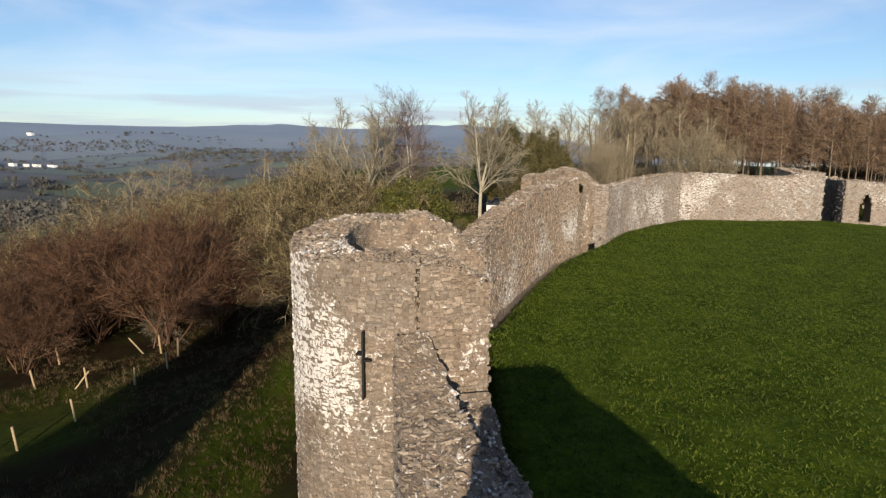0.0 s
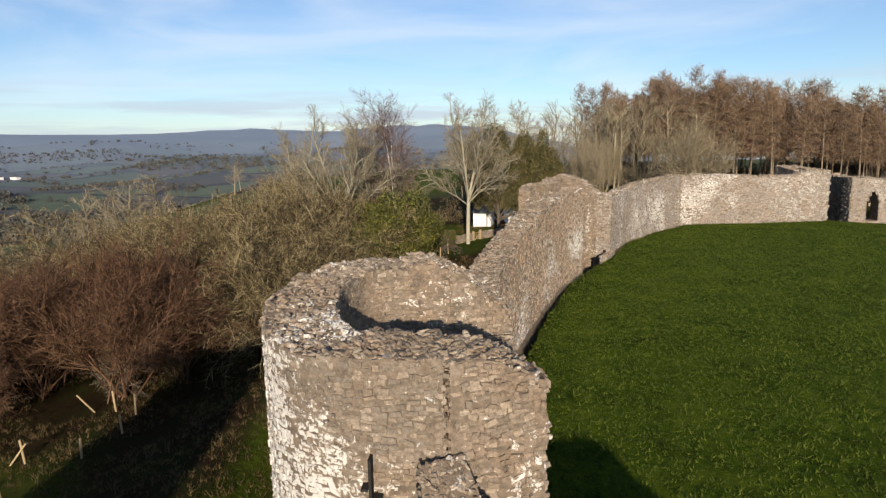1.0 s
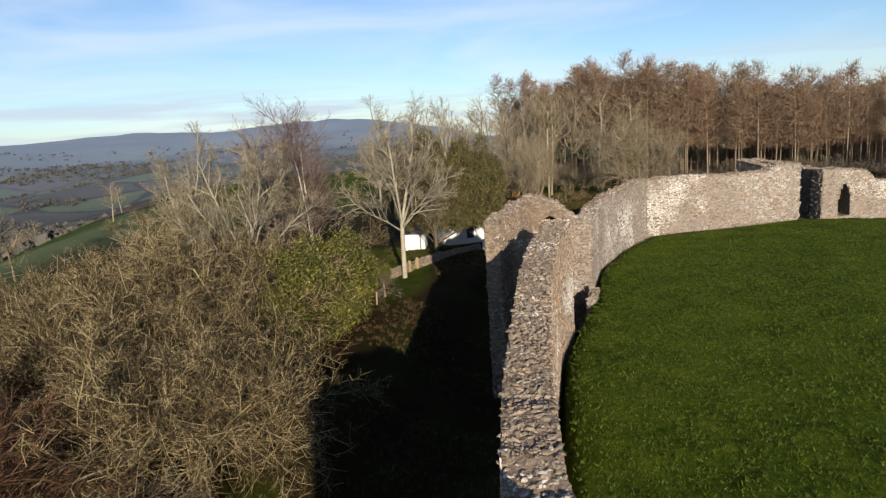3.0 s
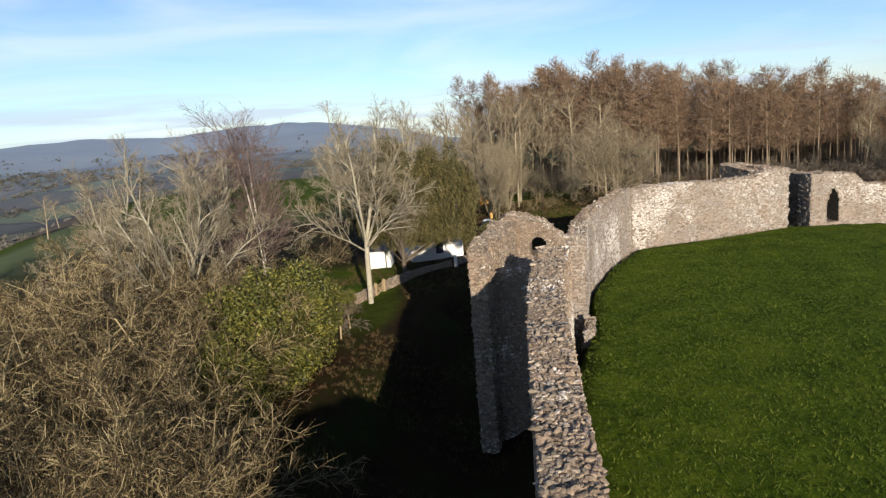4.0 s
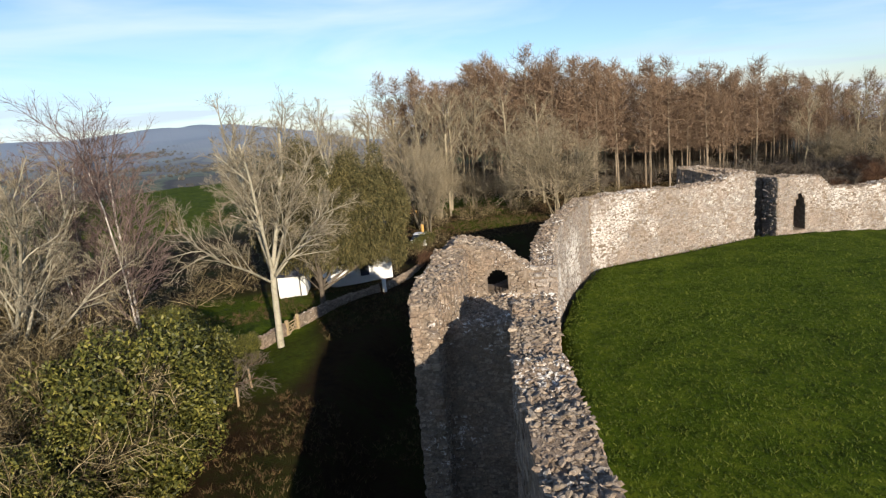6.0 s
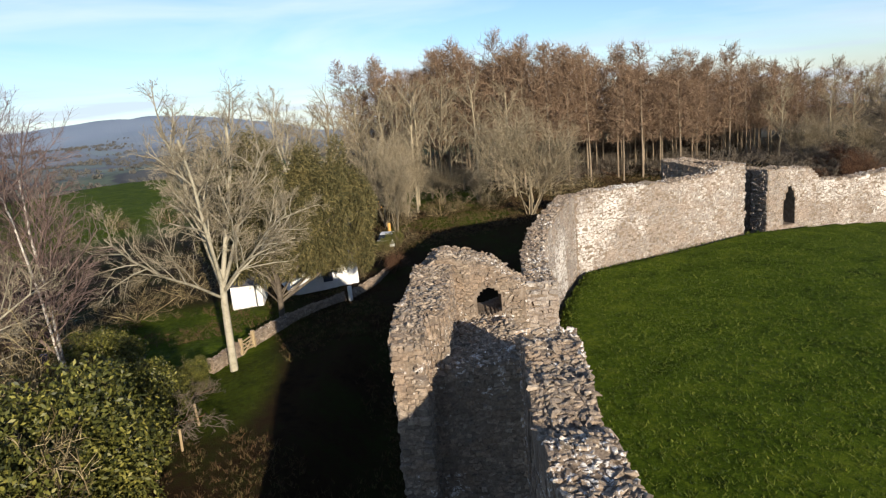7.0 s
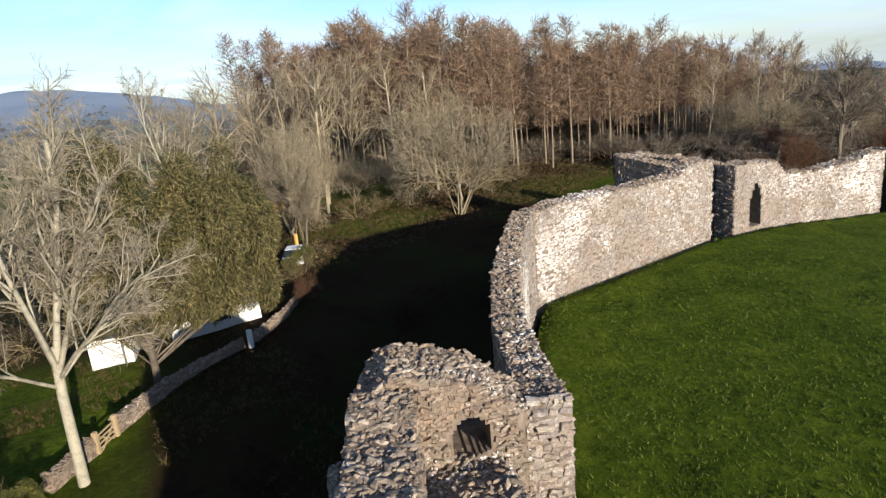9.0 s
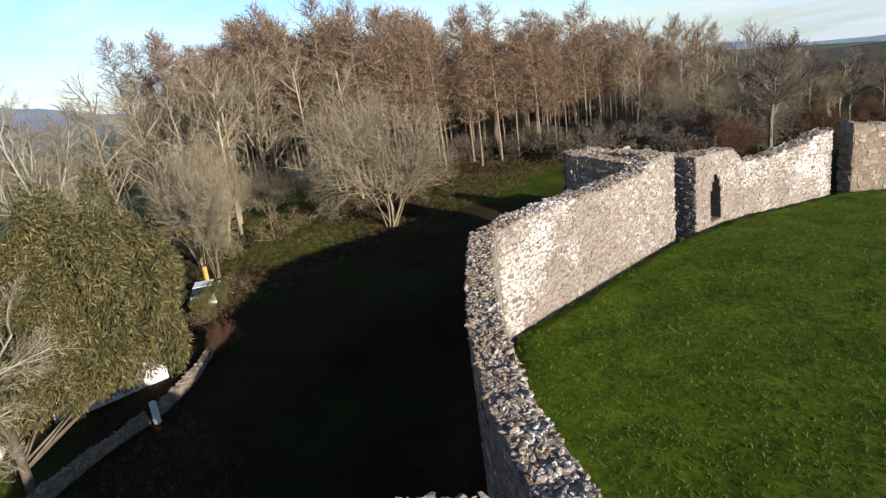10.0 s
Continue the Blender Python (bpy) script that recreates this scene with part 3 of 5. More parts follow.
wall_west = structure("wall_west", "long curtain wall of pale brown rubble stone with a ragged top")
masonry("wall_west", [(2.0, 27.5, 8.2, 0, 1.5), (2.6, 31.5, 8.4, 0, 1.5), (3.7, 35.0, 8.8, 0, 1.45), (4.95, 38.3, 9.2, 0, 1.4), (7.3, 44.1, 9.75, 0, 1.4), (10.2, 50.5, 9.85, 0, 1.45),
                      (11.9, 53.2, 10.05, 0, 1.55), (12.6, 54.4, 10.1, 0, 1.6)], wall_west, (4, 0, 2), 0.22, seed=5, rough=0.5, inner_foot=3.4, outer=1.7, near=(0, 33, 7.5, 42, 7.5))
wall_north_west = structure("wall_north_west", "curtain wall of limewashed rubble bending towards the gate")
masonry("wall_north_west", [(17.2, 61.6, 8.8, 0, 1.4), (18.6, 64.0, 8.6, 0, 1.25), (20.3, 66.9, 8.8, 0, 1.2), (22.8, 70.0, 9.0, 0, 1.2), (25.3, 72.7, 9.1, 0, 1.1), (27.9, 75.2, 9.2, 0, 1.1), (30.2, 77.2, 9.3, 0, 1.1)],
        wall_north_west, (3, 0, 2), 0.2, seed=7, rough=0.6, inner_foot=3.4, outer=1.7, ends=(True, False))
wall_north = structure("wall_north", "straight curtain wall of whitened rubble stone with doorways")
masonry("wall_north", [(30.2, 77.2, 9.3, 0, 1.1), (34, 77.4, 9.2, 0, 1.5), (40, 77.7, 8.9, 0, 1.5), (44.5, 77.75, 8.9, 0, 1.5), (46, 77.75, 9.5, 0, 1.5), (48.3, 77.7, 9.4, 0, 1.5)],
        wall_north, (3, 0, 2), 0.12, seed=8, rough=0.6, inner_foot=3.4, outer=2.5, ends=(False, True))
wall_gate = structure("wall_gate", "gate-side curtain wall of pale rubble with an arched opening")
masonry("wall_gate", [(50.9, 77.5, 8.5, 0, 1.6), (52.5, 77.4, 8.4, 0, 1.6), (56, 77.2, 8.2, 0, 1.5), (57.2, 77, 7.0, 0, 1.5), (60, 76.4, 6.7, 0, 1.4), (64, 75.4, 6.9, 0, 1.4), (68, 74.3, 7.5, 0, 1.4)],
        wall_gate, (3, 0, 2), 0.2, seed=9, rough=0.6, inner_foot=1.8, outer=2.5, openings=((1.95, 2.2, 3.5, 5.7), (2.2, 2.45, 3.4, 6.3), (2.45, 2.95, 3.4, 6.8), (2.95, 3.2, 3.4, 6.4), (3.2, 3.4, 3.4, 5.8)))
masonry("gate_return", [(52.6, 78.9, 8.4, 0, 1.6), (54.2, 84.5, 8.3, 0, 1.6)], wall_gate, (0, 0, 2), 0.2, seed=14, course=0.3, length=0.6, ends=(False, True))
masonry("gate_tower_side", [(48.3, 79.0, 9.4, 0, 1.2), (48.4, 84, 9.6, 0, 1.2), (46.5, 85.2, 9.6, 0, 1.2), (45.0, 83.6, 9.7, 0, 1.2), (44.9, 79.0, 9.4, 0, 1.2)], wall_north, (0, 0, 2), 0.15, seed=15, course=0.3, length=0.6, ends=(False, False))
# an unseen tall wall added behind the start to throw shadow over the outer ditch
wall_inner = structure("wall_inner", "unseen tall broken wall of grey rubble stone, added to cast shadow")
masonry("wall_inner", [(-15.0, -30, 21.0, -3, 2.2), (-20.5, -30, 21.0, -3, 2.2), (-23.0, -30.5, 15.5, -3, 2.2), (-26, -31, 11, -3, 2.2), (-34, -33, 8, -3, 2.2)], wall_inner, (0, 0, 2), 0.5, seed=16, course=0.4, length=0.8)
wall_east = structure("wall_east", "shaded curtain wall of dark rubble stone at the ward's far side")
masonry("wall_east", [(69.5, 73.2, 7.6, 0, 1.4), (78, 67, 6.2, 0, 1.4), (90, 59, 6.0, 0, 1.4), (100, 40, 6.0, 0, 1.4)], wall_east, (0, 0, 2), 0.2, seed=10, course=0.4, length=0.8)

# the round tower: a hollow D, flat towards the ward
round_tower = tagged(new("round_tower"), "ruined hollow round tower of lichen-white rubble stone", "tower")
outline = []
for a in np.linspace(86, 270, 36):
    ca, sa = math.cos(radians(a)), math.sin(radians(a))
    outline.append((-0.6 + 4.45 * abs(ca) ** 0.85 * (1 if ca > 0 else -1), 22.1 + 4.95 * abs(sa) ** 0.85 * (1 if sa > 0 else -1), 10.15 + 0.15 * sa, -3.0, 1.85))
masonry("round_tower", [(2.1, 27.1, 8.6, -3.0, 1.5), (1.0, 27.1, 9.6, -3.0, 1.8), *outline],
        round_tower, (1, 0, 2), 0.16, seed=11, near=(-5.2, 16.8, 1.5, 21.5, 8.9), course=0.115, length=0.26, rough=0.55)
masonry("shoulder", [(-0.45, 17.17, 9.95, -3.0, 1.8), (0.6, 17.25, 9.9, -3.0, 1.8), (1.6, 17.45, 9.4, -3.0, 1.7)], round_tower, (0, 0, 2), 0.14, seed=13, course=0.115, length=0.26, rough=1.1)
masonry("gorge_wall", [(1.5, 19.1, 8.7, 0, 1.1), (1.85, 22, 7.7, 0, 1.1), (2.1, 25.4, 7.9, 0, 1.2)], round_tower, (0, 0, 2), 0.3, seed=12)

# the square tower: open to the ward, hollow, with a small window in its north wall
square_tower = tagged(new("square_tower"), "ruined square wall tower of grey rubble stone, open at the back", "tower")


def tower_row(x, y, top, thick):
    return (x, y, top, -3.0, thick)


masonry("west_side", [tower_row(13.0, 65.2, 10.1, 1.5), tower_row(11.55, 63.3, 10.2, 1.5), tower_row(9.0, 59.1, 10.0, 1.6), tower_row(8.6, 58.3, 10.0, 1.0), tower_row(8.05, 57.2, 9.9, 0.9)], square_tower, (0, 0, 2), 0.22, seed=21, course=0.13, length=0.27, rough=1.3,
        near=(7, 56, 11, 66, 8.6))
masonry("south_side", [tower_row(9.0, 58.2, 8.55, 1.2), tower_row(12.4, 56.6, 8.35, 1.2)], square_tower, (0, 0, 2), 0.2, seed=22, course=0.13, length=0.27, rough=1.3, ends=(False, False), near=(8, 55, 14, 60, 8.9))
masonry("fill", [tower_row(13.0, 57.0, 8.35, 4.4), tower_row(14.1, 59.8, 8.15, 4.4), tower_row(15.5, 63.3, 7.75, 4.4)], square_tower, (0, 0, 2), 0.12, seed=24, course=0.13, length=0.26, rough=1.6, ends=(True, False))
masonry("north_side", [tower_row(16.6, 63.5, 9.0, 1.9), tower_row(15.4, 64.1, 10.1, 2.0), tower_row(13.6, 65.0, 10.6, 2.1), tower_row(13.1, 65.25, 10.2, 2.2)], square_tower, (0, 0, 2), 0.18, seed=23, course=0.115, length=0.24, rough=1.6,
        openings=((1.0, 1.12, 8.1, 8.85), (1.12, 1.25, 8.05, 9.0), (1.25, 1.4, 8.0, 9.1), (1.4, 1.6, 7.95, 9.14), (1.6, 1.75, 7.9, 9.1), (1.75, 1.87, 7.9, 9.0), (1.87, 2.0, 7.9, 8.85)), ends=(True, False), near=(12, 60, 18, 66, 8.0))
masonry("wall_stub", [(15.9, 58.3, 3.85, 2.8, 0.6), (17.2, 60.6, 3.8, 2.8, 0.6)], wall_west, (3, 0, 0), 0.15, seed=31, inner_foot=3.3)

# ---- trees and scrub ----
class Limbs:
    """Gathers tapered tubes and leaves, and turns them into meshes."""

    def __init__(self):
        self.v, self.f, self.n, self.thin = [], [], 0, []

    def tube(self, pts, r0, r1, sides=3):
        p = np.array(pts)
        k = len(p)
        d = np.gradient(p, axis=0)
        d /= np.linalg.norm(d, axis=1)[:, None] + 1e-9
        ref = np.where(np.abs(d[:, 2:3]) < 0.9, np.array([[0, 0, 1.0]]), np.array([[1.0, 0, 0]]))
        a = np.cross(d, ref)
        a /= np.linalg.norm(a, axis=1)[:, None] + 1e-9
        b = np.cross(d, a)
        r = np.linspace(r0, r1, k)[:, None, None]
        th = np.arange(sides) * 2 * math.pi / sides
        ringv = p[:, None, :] + r * (np.cos(th)[None, :, None] * a[:, None, :] + np.sin(th)[None, :, None] * b[:, None, :])
        self.v.append(ringv.reshape(-1, 3))
        i = np.arange(k - 1)[:, None] * sides + np.arange(sides)
        j = np.arange(k - 1)[:, None] * sides + (np.arange(sides) + 1) % sides
        self.f.append(np.stack([i, j, j + sides, i + sides], -1).reshape(-1, 4) + self.n)
        self.n += k * sides

    def sliver(self, p, q, r, side):
        """A thin tapering twig."""
        self.thin.append((*p, *q, *side, r))

    def mesh(self, name, mat, smooth=True):
        if self.thin:
            t = np.array(self.thin)
            p, q, side, r = t[:, :3], t[:, 3:6], t[:, 6:9], t[:, 9:]
            a = np.cross(q - p, side)
            a *= r / (np.linalg.norm(a, axis=1)[:, None] + 1e-9)
            self.v.append(np.stack([p - a, p + a, q + a * 0.3, q - a * 0.3], 1).reshape(-1, 3))
            self.f.append(np.arange(len(t) * 4).reshape(-1, 4) + self.n)
        return mesh_of(name, np.concatenate(self.v), np.concatenate(self.f), mat, smooth=smooth)


def way(rnd, d, spread):
    """A direction at about `spread` radians from d."""
    dx, dy, dz = d
    k = 1.0 / (math.sqrt(dx * dx + dy * dy + dz * dz) + 1e-12)
    dx, dy, dz = dx * k, dy * k, dz * k
    ox, oy, oz = rnd.randn(3)
    t = ox * dx + oy * dy + oz * dz
    ox, oy, oz = ox - dx * t, oy - dy * t, oz - dz * t
    k = math.sin(spread) / (math.sqrt(ox * ox + oy * oy + oz * oz) + 1e-9)
    c = math.cos(spread)
    return np.array([dx * c + ox * k, dy * c + oy * k, dz * c + oz * k])


def branch_line(rnd, p, d, length, k, wander, lift):
    pts, d = [np.array(p)], np.array(d, dtype=float)
    for _ in range(k):
        d = d + rnd.randn(3) * wander + np.array([0, 0, lift])
        d /= np.linalg.norm(d)
        pts.append(pts[-1] + d * length / k)
    return np.array(pts), d


def fork_out(rnd, big, fine, p, d, length, r, level, spec):
    """A branch with its side branches; the last levels go into the fine mesh."""
    last = level >= spec["levels"]
    if last:
        q = np.array(p) + np.array(d) * length + np.array([0, 0, spec["lift"] * length])
        fine.sliver(np.array(p), q, max(r * 0.7, spec["tip"]), rnd.randn(3))
        return
    k = 4 if level < 2 else 2
    pts, _ = branch_line(rnd, p, d, length, k, spec["wander"], spec["lift"])
    target = big if level < spec["split"] else fine
    target.tube(pts, r, max(r * (0.15 if last else 0.45), spec["tip"]), 5 if level == 0 else (4 if level == 1 else 3))
    count = spec["count"][level]
    for i in range(count):
        f = spec["from"][level] + (1 - spec["from"][level]) * (i + rnd.rand()) / count
        seg = min(int(f * k), k - 1)
        q = pts[seg] + (pts[seg + 1] - pts[seg]) * (f * k - seg)
        dd = pts[seg + 1] - pts[seg]
        fork_out(rnd, big, fine, q, way(rnd, dd, spec["angle"][level] * (0.7 + 0.6 * rnd.rand())), length * spec["ratio"][level] * (1.15 - 0.55 * f) * (0.7 + 0.6 * rnd.rand()), max(r * (0.55 - 0.2 * f), spec["tip"] * 1.3), level + 1, spec)


def bare_tree(name, seed, h, trunk_r, spec, bark, twig, stems=1, lean=(0, 0), label="", spread=0.35):
    rnd = np.random.RandomState(seed)
    big, fine = Limbs(), Limbs()
    for s in range(stems):
        d = np.array([lean[0], lean[1], 1.0]) if stems == 1 else way(rnd, (lean[0], lean[1], 1.0), spread * (0.3 + 0.9 * rnd.rand()))
        base = np.array([0, 0, -0.3]) if stems == 1 else np.array([rnd.randn() * 0.35, rnd.randn() * 0.35, -0.3])
        fork_out(rnd, big, fine, base, d, h * spec["stem"] * (1 if stems == 1 else 0.75 + 0.4 * rnd.rand()), trunk_r * (1 if stems == 1 else 0.6 + 0.5 * rnd.rand()), 0, spec)
    ob = tagged(new(name), label, "tree" if "tree" in name or name in ("birch", "ash_tree", "larch") else "bush")
    under(new("trunk", big.mesh("trunk", bark)), ob)
    under(new("crown", fine.mesh("crown", twig)), ob)
    return ob


ASH = dict(levels=4, split=2, stem=0.80, wander=0.12, lift=0.06, tip=0.010, count=(14, 9, 7, 5), ratio=(0.55, 0.55, 0.5, 0.55), angle=(0.75, 0.7, 0.7, 0.6), **{"from": (0.30, 0.25, 0.2, 0.2)})
BIRCH = dict(levels=3, split=1, stem=0.95, wander=0.06, lift=0.05, tip=0.009, count=(30, 11, 9), ratio=(0.30, 0.5, 0.5), angle=(0.75, 0.7, 0.7), **{"from": (0.30, 0.2, 0.2)})
SCRUB = dict(levels=3, split=1, stem=0.58, wander=0.17, lift=0.015, tip=0.012, count=(14, 10, 12), ratio=(0.58, 0.55, 0.42), angle=(0.95, 0.85, 0.9), **{"from": (0.25, 0.15, 0.1)})
COPPICE = dict(levels=3, split=1, stem=0.70, wander=0.10, lift=0.03, tip=0.012, count=(15, 9, 8), ratio=(0.50, 0.52, 0.5), angle=(0.75, 0.75, 0.8), **{"from": (0.3, 0.15, 0.1)})
WOOD = dict(levels=3, split=1, stem=0.9, wander=0.07, lift=0.05, tip=0.014, count=(16, 8, 6), ratio=(0.30, 0.5, 0.5), angle=(0.75, 0.65, 0.7), **{"from": (0.35, 0.2, 0.1)})


def larch(seed, h):
    rnd = np.random.RandomState(seed)
    big, fine = Limbs(), Limbs()
    pts, _ = branch_line(rnd, (0, 0, -0.4), (0, 0, 1), h, 8, 0.012, 0.02)
    big.tube(pts, 0.009 * h, 0.02, 6)
    n = 120
    for i in range(n):
        f = 0.34 + 0.65 * (i + rnd.rand()) / n
        z = f * h
        ln = (0.9 + 4.9 * (1 - f) ** 0.6 * (1 if f > 0.45 else 0.7)) * (0.55 + 0.7 * rnd.rand()) * h / 20
        a = rnd.rand() * 6.283
        x, y = np.interp(f, np.linspace(0, 1, 9), pts[:, 0]), np.interp(f, np.linspace(0, 1, 9), pts[:, 1])
        d = np.array([math.cos(a), math.sin(a), 0.05 + 0.75 * f * f - 0.25 * rnd.rand()])
        line, _ = branch_line(rnd, (x, y, z), d, ln, 2, 0.10, 0.06)
        fine.tube(line, 0.040, 0.014, 3)
        for j in range(13):
            g = 0.12 + 0.88 * (j + rnd.rand()) / 13
            q = line[0] + (line[-1] - line[0]) * g
            td = way(rnd, line[-1] - line[0], 0.9 + 0.4 * rnd.rand()) + np.array([0, 0, -0.25 + 0.6 * f])
            fine.sliver(q, q + td * (0.5 + 0.8 * rnd.rand()) * min(1.0, 0.45 + ln / 3.5), 0.034, rnd.randn(3))
    ob = tagged(new("larch"), "tall bare larch with russet twigs in the plantation", "tree", "larches of the plantation")
    under(new("trunk", big.mesh("trunk", LARCH_BARK)), ob)
    under(new("crown", fine.mesh("crown", LARCH_TWIG)), ob)
    return ob


def leafy(name, seed, clumps, leaves, size, mat, label, droop=0.0):
    """An evergreen: clumps (x, y, z, rx, ry, rz) filled with small leaf sprays near their skins."""
    rnd = np.random.RandomState(seed)
    ob = tagged(new(name), label, "bush" if "bush" in name else "tree")
    lim = Limbs()
    top = max(c[2] for c in clumps)
    lim.tube([(0, 0, -0.3), (0.1, 0, top * 0.5), (0.1, 0.1, top)], 0.25, 0.05, 6)
    for c in clumps[::4] if droop else clumps:
        lim.tube([(0, 0, max(0.3, c[2] * 0.4)), (c[0] * 0.5, c[1] * 0.5, c[2] * 0.75), (c[0], c[1], c[2])], 0.07, 0.02, 4)
    under(new("trunk", lim.mesh("trunk", BARK_DARK)), ob)
    vols = np.array([c[3] * c[4] + c[4] * c[5] + c[3] * c[5] for c in clumps])
    vs, fs = [], []
    which = rnd.choice(len(clumps), leaves, p=vols / vols.sum())
    dirs = rnd.randn(leaves, 3)
    dirs /= np.linalg.norm(dirs, axis=1)[:, None]
    rad = 0.55 + 0.5 * rnd.rand(leaves) ** 0.7
    cl = np.array(clumps)[which]
    lump = np.array([1 + 0.28 * noise.noise(Vector(d * 2.4) + Vector((w * 3.1, seed, 0))) for d, w in zip(dirs, which)])
    cen = cl[:, :3] + dirs * cl[:, 3:6] * (rad * lump)[:, None]
    a = rnd.randn(leaves, 3) * (1 - 0.6 * droop) + droop * (dirs * 0.9 + np.array([0, 0, -0.7]))
    a /= np.linalg.norm(a, axis=1)[:, None]
    b = np.cross(a, dirs + 0.7 * rnd.randn(leaves, 3))
    b /= np.linalg.norm(b, axis=1)[:, None] + 1e-9
    sz = (size * (0.6 + 0.8 * rnd.rand(leaves)))[:, None]
    v = np.stack([cen - a * sz, cen + b * sz * (0.45 - 0.37 * droop), cen + a * sz, cen - b * sz * (0.45 - 0.37 * droop)], 1).reshape(-1, 3)
    f = np.arange(leaves * 4).reshape(-1, 4)
    under(new("crown", mesh_of("crown", v, f, mat)), ob)
    return ob


def put(ob, x, y, turn=0.0, size=1.0, dz=0.0):
    ob.matrix_basis = pose(x, y, ground_z(x, y) + dz, 0, 0, turn) @ Matrix.Scale(size, 4)
    return ob


def more(ob, x, y, turn, size=1.0, dz=0.0, wide=1.0):
    c = copy_thing(ob, pose(x, y, ground_z(x, y) + dz, 0, 0, turn))
    c.scale = (size * wide, size * wide, size)
    return c


# the tall ash by the cottage gate
rnd = np.random.RandomState(17)
big, fine = Limbs(), Limbs()
stem = np.array([(0, 0, -0.4), (0.05, 0.0, 2.0), (0.12, 0.05, 4.2), (0.3, 0.1, 6.4)])
big.tube(stem, 0.255, 0.19, 9)
LIMB = dict(levels=4, split=2, wander=0.13, lift=0.045, tip=0.006, count=(11, 8, 7, 6), ratio=(0.40, 0.5, 0.5, 0.5), angle=(0.6, 0.7, 0.75, 0.7), **{"from": (0.2, 0.2, 0.15, 0.1)})
for a, tilt, length, r, z in ((0.3, 0.14, 9.8, 0.20, 5.6), (2.2, 0.34, 9.8, 0.19, 5.4), (4.1, 0.40, 9.6, 0.18, 5.5), (5.6, 0.50, 9.0, 0.16, 5.2), (1.2, 0.66, 8.4, 0.13, 5.0), (3.2, 0.85, 7.6, 0.12, 4.6), (0.1, 0.92, 7.0, 0.11, 4.9), (4.9, 0.78, 7.6, 0.12, 5.0)):
    q = np.array([np.interp(z, stem[:, 2], stem[:, c]) for c in range(2)] + [z])
    d = np.array([math.cos(a) * math.sin(tilt), math.sin(a) * math.sin(tilt), math.cos(tilt)])
    fork_out(rnd, big, fine, q, d, length, r * 0.8, 0, LIMB)
ash = tagged(new("ash_tree"), "tall bare ash tree with pale bark by a garden gate", "tree")
under(new("trunk", big.mesh("trunk", BARK_ASH)), ash)
under(new("crown", fine.mesh("crown", ASH_TWIG)), ash)
put(ash, 6.0, 80.2, 20)
birch = bare_tree("birch", 5, 17.5, 0.11, BIRCH, BARK_BIRCH, BIRCH_TWIG, 2, (0, 0), "slender bare birch with white bark among scrub", spread=0.16)
put(birch, -2.7, 76.0, 0, 0.98)
more(birch, -4.6, 77.5, 140, 0.9)
for x, y, turn, size in ((-7.6, 71.0, 75, 0.92), (-12.5, 78.0, 200, 0.85)):
    tagged(more(ash, x, y, turn, size), "tall bare tree with pale olive limbs above the hazel scrub", "tree")
for x, y, turn, size in ((20.0, 118.0, 130, 1.02), (10.0, 132.0, 250, 0.8)):
    tagged(more(ash, x, y, turn, size), "round-crowned bare tree in the pasture hedge", "tree")
# scrub along the ditch
scrub = [bare_tree("hazel_bush", 30 + i, h, 0.078, SCRUB, BARK_SCRUB, BARK_SCRUB, st, label="bare olive-brown hazel scrub with many thin stems", spread=0.85) for i, (h, st) in enumerate(((12.5, 13), (10.5, 11), (12.5, 12)))]
put(scrub[0], -9.0, 49.0, 0, 1.02)
put(scrub[1], -14.0, 55, 50, 1.3)
put(scrub[2], -8.5, 58, 120, 1.1)
for x, y, k, a, s in ((-17.5, 57, 0, 80, 1.2), (-12, 66, 1, 300, 1.35), (-7.0, 66.0, 0, 140, 1.0), (-18, 60, 2, 20, 1.0), (-24, 56, 1, 90, 1.1), (-10, 74, 0, 10, 1.1),
                      (-3, 76, 1, 200, 0.6), (-15, 80, 2, 77, 1.0), (-24, 68, 0, 210, 1.0), (-9, 83, 1, 20, 0.8), (-31, 62, 2, 100, 1.0), (-20, 76, 1, 10, 1.0), (-13, 92, 0, 40, 0.7), (-34, 52, 0, 10, 0.9)):
    more(scrub[k], x, y, a, s)
russet = bare_tree("dogwood_bush", 41, 10.2, 0.07, COPPICE, BARK_RUSSET, BARK_RUSSET, 12, label="russet-twigged bare thicket of many upright stems", spread=0.6)
put(russet, -19.5, 44.5, 0, 1.15)
for x, y, a, s in ((-25, 46, 60, 1.0), (-21, 50, 130, 1.0), (-29, 49, 220, 0.9), (-16.0, 45.5, 300, 0.75), (-31, 42, 20, 0.8), (-27, 40, 170, 0.7)):
    more(russet, x, y, a, s)
def lumps(seed, n, centre, reach, lo, hi, tall=1.2, low=0.6):
    """Clumps of a crown, scattered in an egg round its centre."""
    r = np.random.RandomState(seed)
    out = []
    for _ in range(n):
        d = r.randn(3)
        d /= np.linalg.norm(d)
        k = 0.45 + 0.5 * r.rand()
        s = lo + (hi - lo) * r.rand()
        out.append((centre[0] + d[0] * reach[0] * k, centre[1] + d[1] * reach[1] * k, max(low, centre[2] + d[2] * reach[2] * k), s, s, s * tall))
    return out


